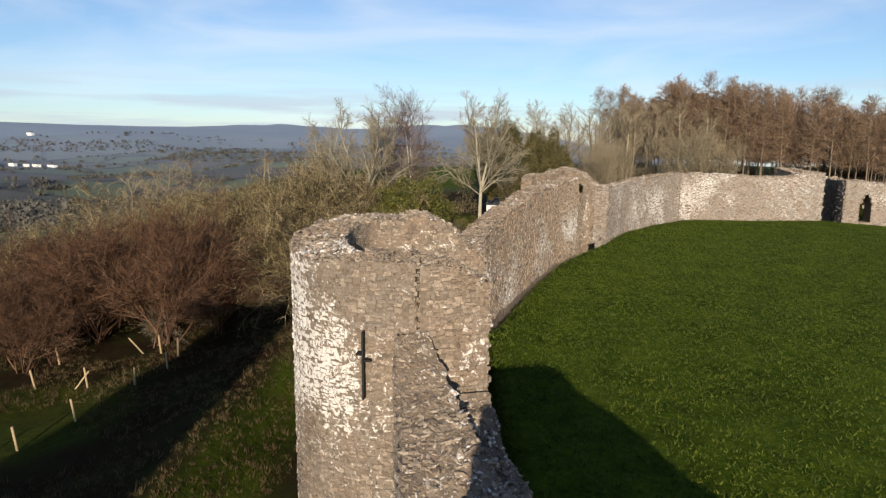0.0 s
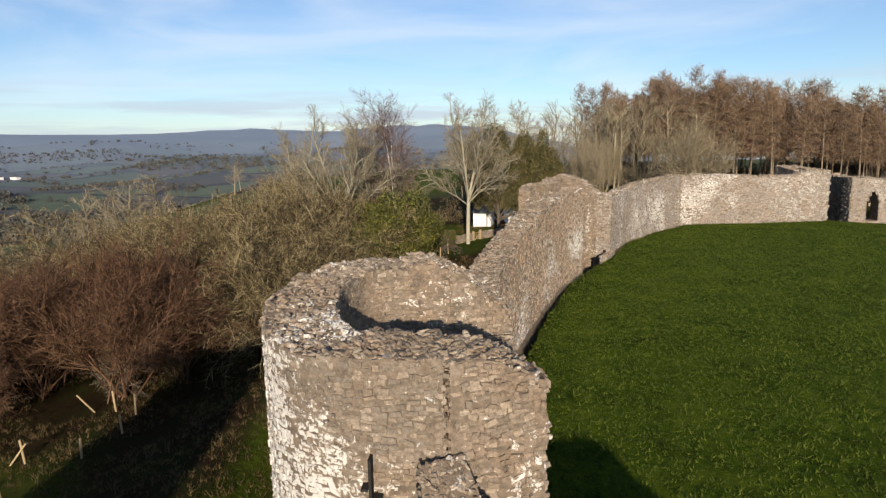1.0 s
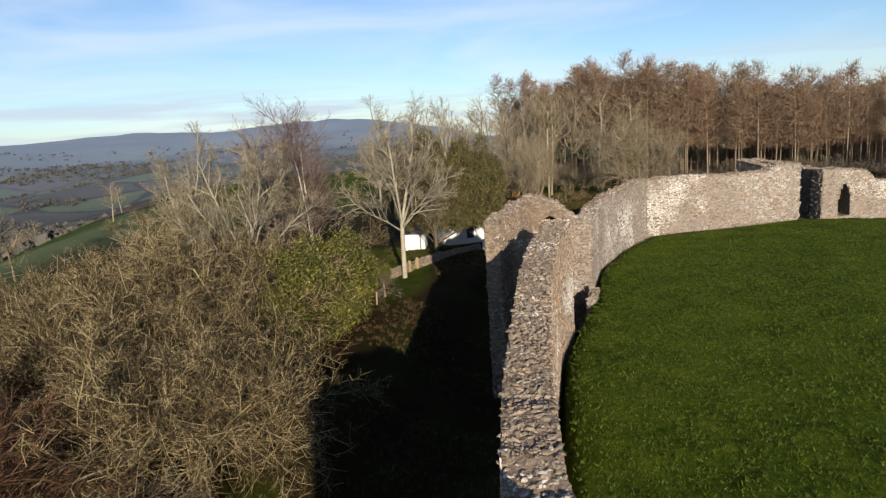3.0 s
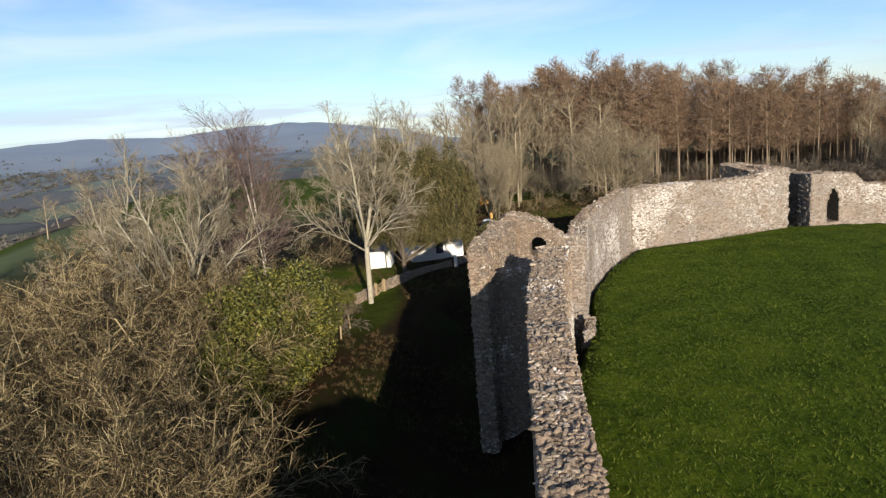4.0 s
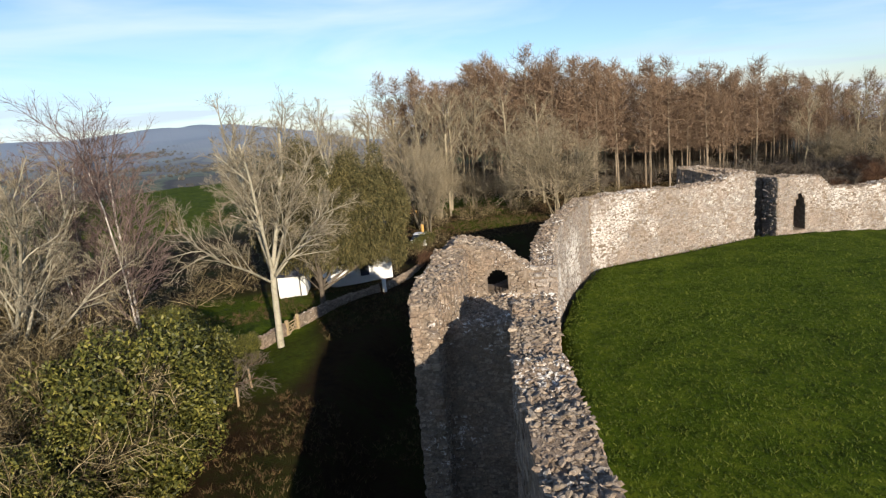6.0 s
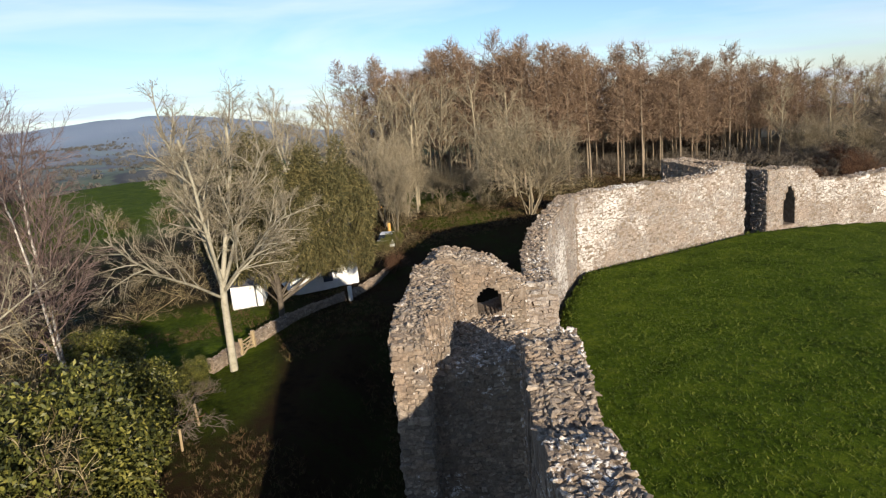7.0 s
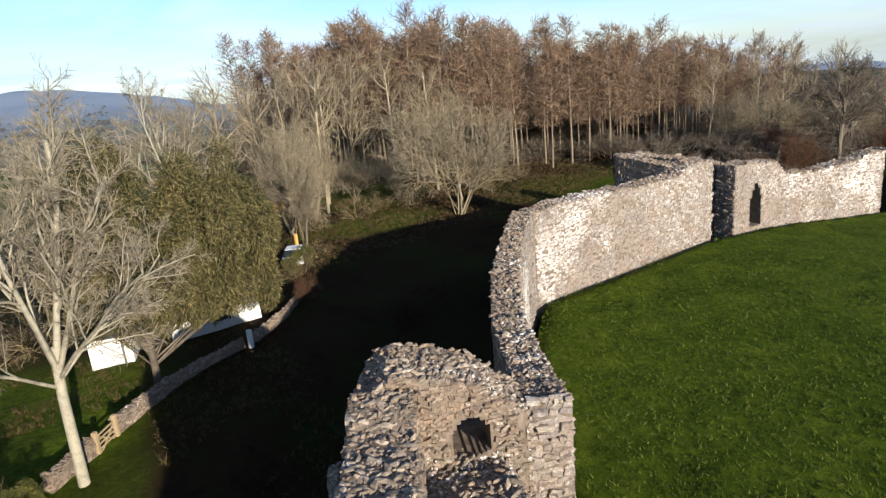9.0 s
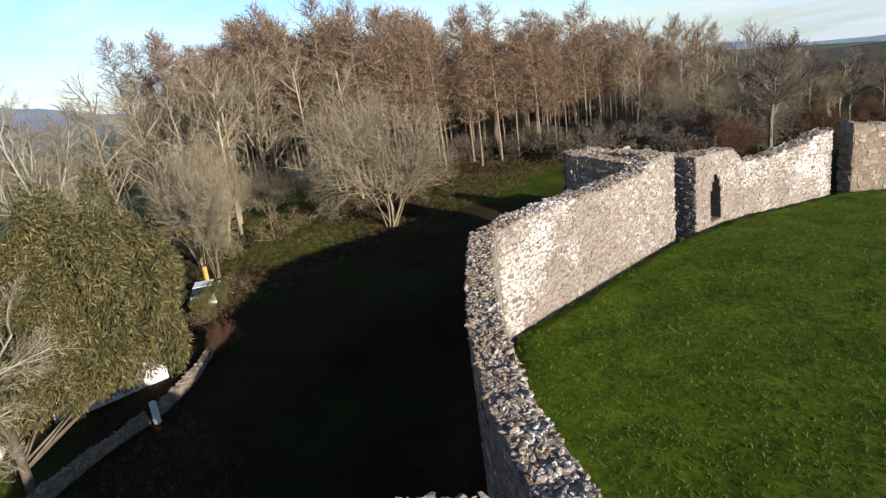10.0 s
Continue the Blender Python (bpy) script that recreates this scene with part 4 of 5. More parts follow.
holly = leafy("holly_bush", 51, lumps(3, 22, (0, 0, 3.6), (3.0, 3.0, 3.4), 0.9, 1.5, 1.1), 36000, 0.09, HOLLY_LEAF, "dense dark green holly bush at the ditch edge")
put(holly, -2.6, 63.5, 0, 1.12)
more(holly, -5.4, 59.0, 50, 0.85)
more(holly, 3.5, 78.4, 20, 0.3)
# the next two hollies are added to darken and shade the lawn
more(holly, -0.8, 78.8, 160, 0.66)
more(holly, 1.6, 75.6, 300, 0.45)
more(holly, -5.2, 70.5, 100, 0.75)
more(holly, 0.0, 70.5, 200, 0.8)
yew = leafy("yew_tree", 61, lumps(5, 44, (-0.4, 0.8, 8.3), (4.2, 2.9, 4.6), 0.6, 1.1, 2.0, 4.6) + lumps(6, 44, (5.2, 2.0, 8.0), (3.4, 2.6, 4.4), 0.6, 1.1, 2.0, 4.4)
            + lumps(7, 12, (7.4, 2.4, 4.6), (1.0, 1.0, 1.6), 0.5, 0.8, 1.6, 3.2) + lumps(8, 14, (-2.4, 1.4, 6.0), (2.0, 1.5, 2.6), 0.6, 0.9, 1.6, 3.6) + lumps(9, 14, (2.6, 0.4, 5.0), (2.6, 1.2, 1.8), 0.5, 0.8, 1.8, 3.4),
            190000, 0.15, YEW_LEAF, "olive-brown feathery yew tree over a white cottage", 0.8)
put(yew, 10.6, 86.8, 0, 1.0)
# the plantation
larches = [larch(70 + i, h) for i, h in enumerate((22.0, 20.5, 23.5, 19.5))]
spots, rl = [], np.random.RandomState(9)
while len(spots) < 215:
    x, y = 42 + 74 * rl.rand(), 106 + 58 * rl.rand()
    edge = lerp_path(((34, 140), (46, 130), (56, 119), (66, 114), (80, 110), (112, 106)), x)
    if edge < y < edge + 34 and all((x - a) ** 2 + (y - b) ** 2 > 7.5 for a, b in spots):
        spots.append((x, y))
for i, (x, y) in enumerate(spots):
    if i < 4:
        put(larches[i], x, y, 90 * i, 0.88 * lerp_path(((44, 0.96), (56, 1.0), (68, 0.95), (85, 0.80), (112, 0.64)), x))
    else:
        more(larches[i % 4], x, y, rl.rand() * 360, (0.80 + 0.18 * rl.rand()) * lerp_path(((44, 0.96), (56, 1.0), (68, 0.95), (85, 0.80), (112, 0.64)), x))
coppice = bare_tree("coppiced_tree", 81, 13.5, 0.10, COPPICE, BARK_GREY, BARK_GREY, 9, label="broad bare tree with many pale stems before the wood", spread=0.5)
put(coppice, 43.8, 103.0, 0, 1.05)
for x, y, a, s in ( (40, 119, 10, 0.5), (44, 116, 300, 0.45), (22, 118, 60, 0.8)):
    more(coppice, x, y, a, s)
for x, y, a, s in ((33, 115, 40, 0.9), (28.5, 110.5, 200, 0.88), (27.8, 105.4, 100, 0.8)):
    more(coppice, x, y, a, s, 0, 0.62)
wood = [bare_tree("woodland_tree", 90 + i, 17.0, 0.19, WOOD, BARK_GREY, BARK_GREY, 1, label="bare grey woodland tree at the edge of the plantation") for i in range(2)]
put(wood[0], 38, 128, 0, 0.95)
put(wood[1], 34, 132, 0, 0.85)
for i, (x, y, s) in enumerate(((25.5, 118, 0.98), (29.5, 118.5, 0.96), (35.5, 117, 0.95), (37.5, 121, 1.02), (33.5, 123, 0.92), (40.5, 119, 1.05), (45, 117, 1.0), (50, 116, 0.95), (98, 116, 1.0), (104, 112, 0.95), (112, 112, 0.9), (120, 112, 0.85), (128, 114, 0.85), (126, 104, 0.75), (134, 108, 0.75), (30, 130, 0.85), (27, 138, 0.8), (22, 150, 0.75), (42, 126, 0.95), (36, 140, 0.85), (15, 165, 0.8), (92, 108, 0.75), (97, 102, 0.7), (101, 96, 0.65), (106, 92, 0.6), (95, 98, 0.7), (88, 104, 0.75), (110, 86, 0.5), (24, 130, 0.6),
                               (113, 92, 0.6), (104, 100, 0.7), (118, 98, 0.6), (110, 104, 0.7), (30, 145, 0.75), (18, 140, 0.6), (40, 134, 0.95), (46, 127, 0.9), (52, 122, 0.8))):
    more(wood[i % 2], x, y, 47 * i, s)

SHRUB = dict(levels=3, split=1, stem=0.62, wander=0.17, lift=0.015, tip=0.012, count=(8, 6, 6), ratio=(0.52, 0.5, 0.5), angle=(0.95, 0.85, 0.9), **{"from": (0.2, 0.15, 0.1)})
shrub = bare_tree("low_bush", 141, 10.0, 0.10, SHRUB, BARK_SCRUB, BARK_SCRUB, 10, label="low bare tan scrub bush in rough grass", spread=0.95)
put(shrub, 29, 114, 0, 0.4)
# dark undergrowth among the larches
thicket = bare_tree("thicket_bush", 151, 9.0, 0.07, dict(SHRUB, count=(7, 6, 5), tip=0.022), BARK_RUSSET, BARK_DARK, 9, label="dark brown undergrowth thicket below the larches", spread=0.9)
put(thicket, 60, 121, 0, 0.45)
ru = np.random.RandomState(63)
for i in range(84):
    x = 38 + 76 * ((i % 42) + ru.rand()) / 42
    y = lerp_path(((34, 140), (46, 130), (56, 119), (66, 114), (80, 110), (112, 106)), x) + (1 + 10 * ru.rand() if i < 42 else 20 + 12 * ru.rand())
    more(thicket, x, y, 73 * i, 0.32 + 0.3 * ru.rand() if i < 42 else 0.75 + 0.35 * ru.rand(), 0, 1.3)
# dark thickets added to deepen the shade in and beside the hazels
for i, (x, y, z) in enumerate(((-20.8, 47.5, 0.5), (-17, 50, 0.55), (-11.2, 47, 0.5), (-14.5, 60, 0.6), (-10.6, 61, 0.6), (-25, 55, 0.6), (-14, 52, 0.6), (-8.6, 57, 0.55), (-28, 47, 0.5), (-7.5, 66, 0.5), (0.6, 74, 0.5), (-1.5, 77, 0.55), (2.6, 77, 0.28), (-3.5, 72, 0.6))):
    c = more(thicket, x, y, 110 * i, z, 0, 1.3)
    tagged(c, "dark brown thicket added to deepen the shade in the hazel scrub", "bush")
# low scrub at the foot of the wood and along the garden
for i, (x, y, k, z) in enumerate(((31, 110, 0, 0.36), (36, 111, 1, 0.36), (39, 113, 0, 0.30), (43, 112, 2, 0.32), (53, 112, 1, 0.34), (57, 112, 0, 0.34), (61, 113, 1, 0.3), (46, 115, 2, 0.34), (21, 99, 1, 0.26), (26, 116, 2, 0.4),
                                  (19, 95, 0, 0.2), (2, 78, 1, 0.24), (3.6, 79.5, 0, 0.2), (-1, 82, 1, 0.45), (1, 96, 2, 0.5), (5, 100, 0, 0.5), (-4, 92, 2, 0.5), (18, 104, 1, 0.45), (12, 104, 0, 0.5))):
    more(shrub, x, y, 61 * i, z * 1.15)
# thin woods on the slopes of the valley
rv = np.random.RandomState(77)
slope = []
while len(slope) < 110:
    x, y = -230 + 215 * rv.rand(), 70 + 230 * rv.rand()
    if x < -28 - 0.1 * (y - 70) and math.hypot((x + 80) * 0.8, (y - 168) * 0.8) > 28 and math.hypot(x + 8, (y - 200) * 0.55) > 34 and noise.noise(Vector((x * 0.02, y * 0.02, 5))) > -0.05:
        slope.append((x, y))
for i, (x, y) in enumerate(slope):
    more(wood[i % 2], x, y, 360 * rv.rand(), 0.35 + 0.25 * rv.rand(), 0, 1.5)
for i in range(9):
    more(shrub, -40 + 6.5 * i + 2 * rv.rand(), 150 + 4 * rv.rand() - 0.4 * i, 40 * i, 0.35 + 0.2 * rv.rand())
oak = bare_tree("oak_tree", 131, 15.0, 0.34, dict(ASH, tip=0.018), BARK_DARK, BARK_DARK, 1, (0.03, 0.02), "large dark bare oak beyond the gate wall")
put(oak, 86, 86, 0, 0.86)
for i, (x, y, z) in enumerate(((98, 90, 0.7), (107, 84, 0.6), (116, 92, 0.62), (102, 98, 0.7), (122, 84, 0.5))):
    more(oak, x, y, 70 * i, z)
for i in range(26):
    more(thicket, 72 + 44 * ((i % 13) + ru.rand()) / 13, (89 if i < 13 else 97) + 5 * ru.rand(), 67 * i, 0.5 + 0.35 * ru.rand(), 0, 1.4)
for i, (x, y, z) in enumerate(((80, 88, 0.55), (84, 92, 0.6), (93, 83, 0.5), (76, 90, 0.4), (100, 80, 0.5))):
    more(russet, x, y, 50 * i, z)


def far_woods(count, seed):
    """Hedges and copses of the valley, as clumps of twig-thin flakes."""
    rnd = np.random.RandomState(seed)
    vs = []
    while len(vs) < count:
        r, a = 260 + 2300 * rnd.rand() ** 1.5, radians(-62 + 70 * rnd.rand())
        x, y = r * math.sin(a), r * math.cos(a)
        line = abs(noise.noise(Vector((x * 0.006, y * 0.006, 1)))) < 0.05 or noise.noise(Vector((x * 0.003, y * 0.003, 8))) > 0.22
        if not line:
            continue
        h = 3.2 + 4.5 * rnd.rand()
        c = np.array([x, y, ground_z(x, y) + h * 0.4])
        d = rnd.randn(26, 3)
        d /= np.linalg.norm(d, axis=1)[:, None]
        p = c + d * np.array([h * 0.55, h * 0.55, h * 0.5]) * (0.6 + 0.5 * rnd.rand(26))[:, None]
        e, g = rnd.randn(26, 3) * h * 0.13, rnd.randn(26, 3) * h * 0.13
        vs.append(np.stack([p - e, p + g, p + e, p - g], 1).reshape(-1, 3))
    v = np.concatenate(vs)
    return tagged(new("far_woods", mesh_of("far_woods", v, np.arange(len(v)).reshape(-1, 4), FAR_TWIG)), "bare brown hedges and copses over the valley", "woods", kind="stuff")


far_woods(6500, 5)
for i, (x, y, k) in enumerate(((96, 96, 0.6), (104, 92, 0.55), (90, 101, 0.65), (112, 88, 0.5))):
    more(coppice, x, y, 70 * i, k)

# ---- things ----
WHITE = plain("whitewash", [(0.3, (0.66, 0.65, 0.61)), (0.7, (0.82, 0.81, 0.78))], 1.2, 0.9, 0.25)
SLATE = plain("roof_slate", [(0.3, (0.06, 0.062, 0.068)), (0.7, (0.13, 0.13, 0.135))], 3.0, 0.6)
TIMBER = plain("weathered_timber", [(0.3, (0.26, 0.19, 0.10)), (0.7, (0.44, 0.34, 0.20))], 3.0, 0.85)
DOOR_PAINT = plain("dark_blue_paint", [(0.3, (0.025, 0.03, 0.045)), (0.7, (0.05, 0.06, 0.085))], 3.0, 0.5)
GLASS, gn, gl, gb = material("window_glass", 0.08)
gb.inputs["Base Color"].default_value = (0.02, 0.025, 0.03, 1)
gb.inputs["Specular IOR Level"].default_value = 0.5
GOLD_WOOD = plain("new_orange_timber", [(0.3, (0.50, 0.27, 0.07)), (0.7, (0.66, 0.38, 0.11))], 3.0, 0.7)
# near black: painted shade of the arrow slit, and tyre rubber
SHADE_AND_TYRE = plain("slit_shade_and_tyre", [(0.3, (0.012, 0.011, 0.010)), (0.7, (0.03, 0.027, 0.024))], 3.0, 0.95)
SHEET = plain("white_sheet", [(0.3, (0.70, 0.71, 0.72)), (0.7, (0.82, 0.83, 0.84))], 2.0, 0.5)
BLUE = plain("blue_plastic", [(0.3, (0.02, 0.035, 0.12)), (0.7, (0.035, 0.06, 0.20))], 2.0, 0.4)


def along(a, b):
    """A frame with its x axis from a to b on the ground plane, at a."""
    d = Vector((b[0] - a[0], b[1] - a[1], 0))
    return Matrix.Translation((a[0], a[1], 0)) @ Matrix.Rotation(math.atan2(d.y, d.x), 4, "Z"), d.length


def window(parent, m, x, z, w, h):
    win = under(new("window"), parent)
    win.matrix_basis = m
    bm = bmesh.new()
    for lo, hi in (((x, -0.05, z), (x + w, 0.03, z + 0.07)), ((x, -0.05, z + h - 0.07), (x + w, 0.03, z + h)), ((x, -0.05, z + 0.07), (x + 0.07, 0.03, z + h - 0.07)),
                   ((x + w - 0.07, -0.05, z + 0.07), (x + w, 0.03, z + h - 0.07)), ((x + w / 2 - 0.025, -0.04, z + 0.07), (x + w / 2 + 0.025, 0.02, z + h - 0.07))):
        box(bm, lo, hi)
    part("frame", bm, WHITE, win)
    bm = bmesh.new()
    box(bm, (x + 0.07, -0.015, z + 0.07), (x + w - 0.07, 0.005, z + h - 0.07))
    part("pane", bm, GLASS, win, "dark window glass")
    bm = bmesh.new()
    box(bm, (x - 0.08, -0.12, z - 0.09), (x + w + 0.08, 0.02, z - 0.005))
    part("sill", bm, SLATE, win)
    return win


def gabled(parent, m, length, depth, z0, eaves, ridge):
    """A whitewashed block with a pitched slate roof; m: its front left corner, x along the front, y to the back."""
    bm = bmesh.new()
    prof = [(0, z0), (depth, z0), (depth, eaves), (depth / 2, ridge), (0, eaves)]
    for x in (0, length):
        for y, z in prof:
            bm.verts.new(m @ Vector((x, y, z)))
    bm.verts.ensure_lookup_table()
    v = bm.verts
    bm.faces.new(v[0:5])
    bm.faces.new(list(v[5:10])[::-1])
    for i in range(5):
        bm.faces.new((v[i], v[5 + i], v[5 + (i + 1) % 5], v[(i + 1) % 5]))
    bmesh.ops.recalc_face_normals(bm, faces=bm.faces)
    part("wall", bm, WHITE, parent)
    pitch = math.atan2(ridge - eaves, depth / 2)
    run = math.hypot(ridge - eaves, depth / 2) + 0.3
    for side in (0, 1):
        bm = bmesh.new()
        for row in range(int(run / 0.24)):
            a, b = row * 0.24, row * 0.24 + 0.27
            for k in range(int(length / 0.45) + 1):
                x0 = -0.15 + k * 0.45 + (0.22 if row % 2 else 0)
                x1 = min(x0 + 0.44, length + 0.15)
                if x1 - x0 < 0.05:
                    continue
                pts = []
                for x in (x0, x1):
                    for s, t in ((a, 0.075), (b, 0.055)):
                        y = s * math.cos(pitch) - 0.25
                        z = eaves + (s - 0.3) * math.sin(pitch) + t
                        pts.append((x, y if side == 0 else depth - y, z))
                q = [bm.verts.new(m @ Vector(p)) for p in pts]
                q2 = [bm.verts.new(m @ Vector((p[0], p[1], p[2] - 0.03))) for p in pts]
                bm.faces.new((q[0], q[2], q[3], q[1]))
                bm.faces.new((q2[0], q2[2], q[2], q[0]))
                bm.faces.new((q2[0], q[0], q[1], q2[1]))
                bm.faces.new((q2[2], q2[3], q[3], q[2]))
        ob = part("roof", bm, SLATE, parent, "dark slate roof")
        tagged(ob, kind="stuff")


def parked_car(x, y, turn):
    """A small white hatchback: body, glasshouse, four wheels, lamps."""
    car = tagged(new("car"), "small white hatchback parked beside the lane", "car")
    z = ground_z(x, y) + 0.02
    m = pose(x, y, z, 0, 0, turn)

    def shell(profile, half, inset):
        bm = bmesh.new()
        rows = [[bm.verts.new(m @ Vector((px, side * (half - inset * k), pz))) for px, pz, k in profile] for side in (-1, 1)]
        n = len(profile)
        bm.faces.new(rows[0])
        bm.faces.new(rows[1][::-1])
        for i in range(n):
            bm.faces.new((rows[0][i], rows[1][i], rows[1][(i + 1) % n], rows[0][(i + 1) % n]))
        bmesh.ops.recalc_face_normals(bm, faces=bm.faces)
        return bm

    part("body", shell([(-1.9, 0.30, 0), (1.9, 0.30, 0), (1.95, 0.62, 0), (1.75, 0.80, 0), (0.95, 0.95, 0), (-1.75, 0.98, 0), (-1.95, 0.70, 0)], 0.84, 0.0), SHEET, car, "white painted car body")
    part("glasshouse", shell([(0.95, 0.955, 0), (0.25, 1.40, 1), (-1.25, 1.42, 1), (-1.72, 0.985, 0)], 0.80, 0.14), GLASS, car, "dark car windows")
    part("roof", shell([(0.22, 1.425, 1), (-1.22, 1.445, 1), (-1.22, 1.48, 1.2), (0.2, 1.46, 1.2)], 0.80, 0.14), SHEET, car)
    for wx in (-1.2, 1.2):
        for side in (-1, 1):
            wheel = under(new("wheel"), car)
            for nm, r, w, mat in (("tyre", 0.31, 0.10, SHADE_AND_TYRE), ("rim", 0.19, 0.115, SLATE)):
                bm = bmesh.new()
                bmesh.ops.create_cone(bm, cap_ends=True, segments=16, radius1=r, radius2=r, depth=2 * w,
                                      matrix=m @ Matrix.Translation((wx, side * 0.78, 0.31)) @ Matrix.Rotation(radians(90), 4, "X"))
                part(nm, bm, mat, wheel)
    for side in (-0.55, 0.55):
        bm = bmesh.new()
        box(bm, (1.90, side - 0.16, 0.62), (1.965, side + 0.16, 0.74), m)
        part("headlight", bm, GLASS, car)
    return car


def log_pile(x, y, turn):
    """Sawn logs stacked in three rows, cut ends outwards."""
    pile = tagged(new("log_pile"), "stack of freshly sawn orange logs under the trees", "logs")
    r = np.random.RandomState(12)
    m = pose(x, y, ground_z(x, y), 0, 0, turn)
    for row in range(3):
        for k in range(6 - row):
            rad = 0.20 + 0.06 * r.rand()
            bm = bmesh.new()
            bmesh.ops.create_cone(bm, cap_ends=True, segments=9, radius1=rad, radius2=rad * 0.93, depth=1.6 + 0.3 * r.rand(),
                                  matrix=m @ Matrix.Translation((k * 0.5 + row * 0.25, 0.1 * r.rand(), 0.22 + row * 0.42)) @ Matrix.Rotation(radians(90), 4, "X"))
            part("log", bm, GOLD_WOOD, pile)
    return pile


cottage = tagged(new("cottage"), "whitewashed cottage with a slate roof behind a yew", "house")
m, ln = along((13.0, 94.0), (19.0, 93.8))
gabled(cottage, m, ln, 4.6, 1.5, 6.1, 8.0)
window(cottage, m @ Matrix.Translation((0, -0.012, 0)), 4.6, 3.9, 0.8, 1.0)
window(cottage, m @ Matrix.Translation((0, -0.012, 0)), 0.9, 3.8, 0.8, 0.9)
bm = bmesh.new()
for lo, hi in (((2.5, -1.1, 2.0), (2.62, -1.0, 4.5)), ((3.9, -1.1, 2.0), (4.02, -1.0, 4.5)), ((2.5, -1.1, 4.5), (4.02, 0.0, 4.62))):
    box(bm, lo, hi, m)
part("porch_frame", bm, WHITE, cottage)
bm = bmesh.new()
for s in (-1, 1):
    r = m @ Matrix.Translation((3.26, -0.62, 5.25)) @ Matrix.Rotation(s * radians(38), 4, "Y")
    box(bm, (0 if s > 0 else -1.12, -0.66, -0.06), (1.12 if s > 0 else 0, 0.62, 0.0), r)
part("porch_roof", bm, SLATE, cottage)
bm = bmesh.new()
box(bm, (2.8, -0.06, 2.2), (3.7, 0.02, 4.3), m)
part("door", bm, DOOR_PAINT, cottage, "dark blue painted door")
wing = tagged(new("outbuilding"), "low whitewashed outbuilding beside the cottage", "outbuilding")
m, ln = along((8.0, 93.0), (10.3, 92.2))
gabled(wing, m, ln, 2.6, 1.0, 3.7, 4.6)
bm = bmesh.new()
box(bm, (1.9, -0.14, 1.5), (2.0, -0.04, 3.7), m)
part("downpipe", bm, SLATE, wing, "dark downpipe")

# garden wall, gate and posts
garden_wall = structure("garden_wall", "low tan stone wall along the cottage garden")
masonry("garden_wall", [(4.9, 80.5, 2.3, 0.8, 0.4), (6.8, 82.4, 2.4, 0.8, 0.4)], garden_wall, (0, 0, 0), 0.08, seed=41, course=0.13, length=0.3)
masonry("garden_wall", [(8.0, 83.8, 2.3, 0.6, 0.35), (9.6, 85.4, 2.3, 0.6, 0.35), (11.4, 86.9, 2.25, 0.6, 0.35), (14.3, 88.3, 2.2, 0.6, 0.35), (16.2, 89.2, 2.2, 0.6, 0.35)], garden_wall, (0, 0, 0), 0.08, seed=42, course=0.13, length=0.3)
masonry("garden_wall", [(17.1, 89.7, 2.1, 0.6, 0.35), (20.3, 92.2, 2.15, 0.8, 0.35), (23.0, 95.2, 2.25, 0.8, 0.35)], garden_wall, (0, 0, 0), 0.08, seed=43, course=0.13, length=0.3)


def slat_gate(a, b, z):
    g = tagged(new("garden_gate"), "pale wooden five-bar gate in the garden wall", "gate")
    m, ln = along(a, b)
    m = m @ Matrix.Translation((0, 0, z))
    for i in range(5):
        bm = bmesh.new()
        box(bm, (0.10, -0.02, 0.15 + i * 0.23), (ln - 0.10, 0.02, 0.24 + i * 0.23), m)
        part("bar", bm, TIMBER, g)
    for s in (0, 1):
        bm = bmesh.new()
        slope = Matrix.Translation((0.12 if s == 0 else ln - 0.12, -0.045 if s == 0 else 0.045, 0.2)) @ Matrix.Rotation((1 if s == 0 else -1) * -math.atan2(0.9, ln - 0.24), 4, "Y")
        box(bm, (0 if s == 0 else -math.hypot(0.9, ln - 0.24), -0.018, -0.04), (math.hypot(0.9, ln - 0.24) if s == 0 else 0, 0.018, 0.04), m @ slope)
        part("brace", bm, TIMBER, g)
    for x in (0.0, ln):
        bm = bmesh.new()
        box(bm, (x - 0.11, -0.11, -0.5), (x + 0.11, 0.11, 1.42), m)
        bmesh.ops.bevel(bm, geom=bm.edges[:], offset=0.02, segments=1, affect="EDGES")
        part("post", bm, TIMBER, g)
    return g


slat_gate((6.9, 82.5), (7.9, 83.7), 1.25)


def simple_post(name, x, y, h, w, mat, label, category, tilt=(0, 0), group=""):
    bm = bmesh.new()
    box(bm, (-w / 2, -w / 2, -0.4), (w / 2, w / 2, h))
    bmesh.ops.bevel(bm, geom=[e for e in bm.edges if e.calc_length() > w * 1.5], offset=w * 0.18, segments=1, affect="EDGES")
    me = bpy.data.meshes.new(name)
    bm.to_mesh(me)
    bm.free()
    me.materials.append(mat)
    ob = new(name, me)
    ob.matrix_basis = pose(x, y, ground_z(x, y), tilt[0], tilt[1], 20)
    return tagged(ob, label, category, group)


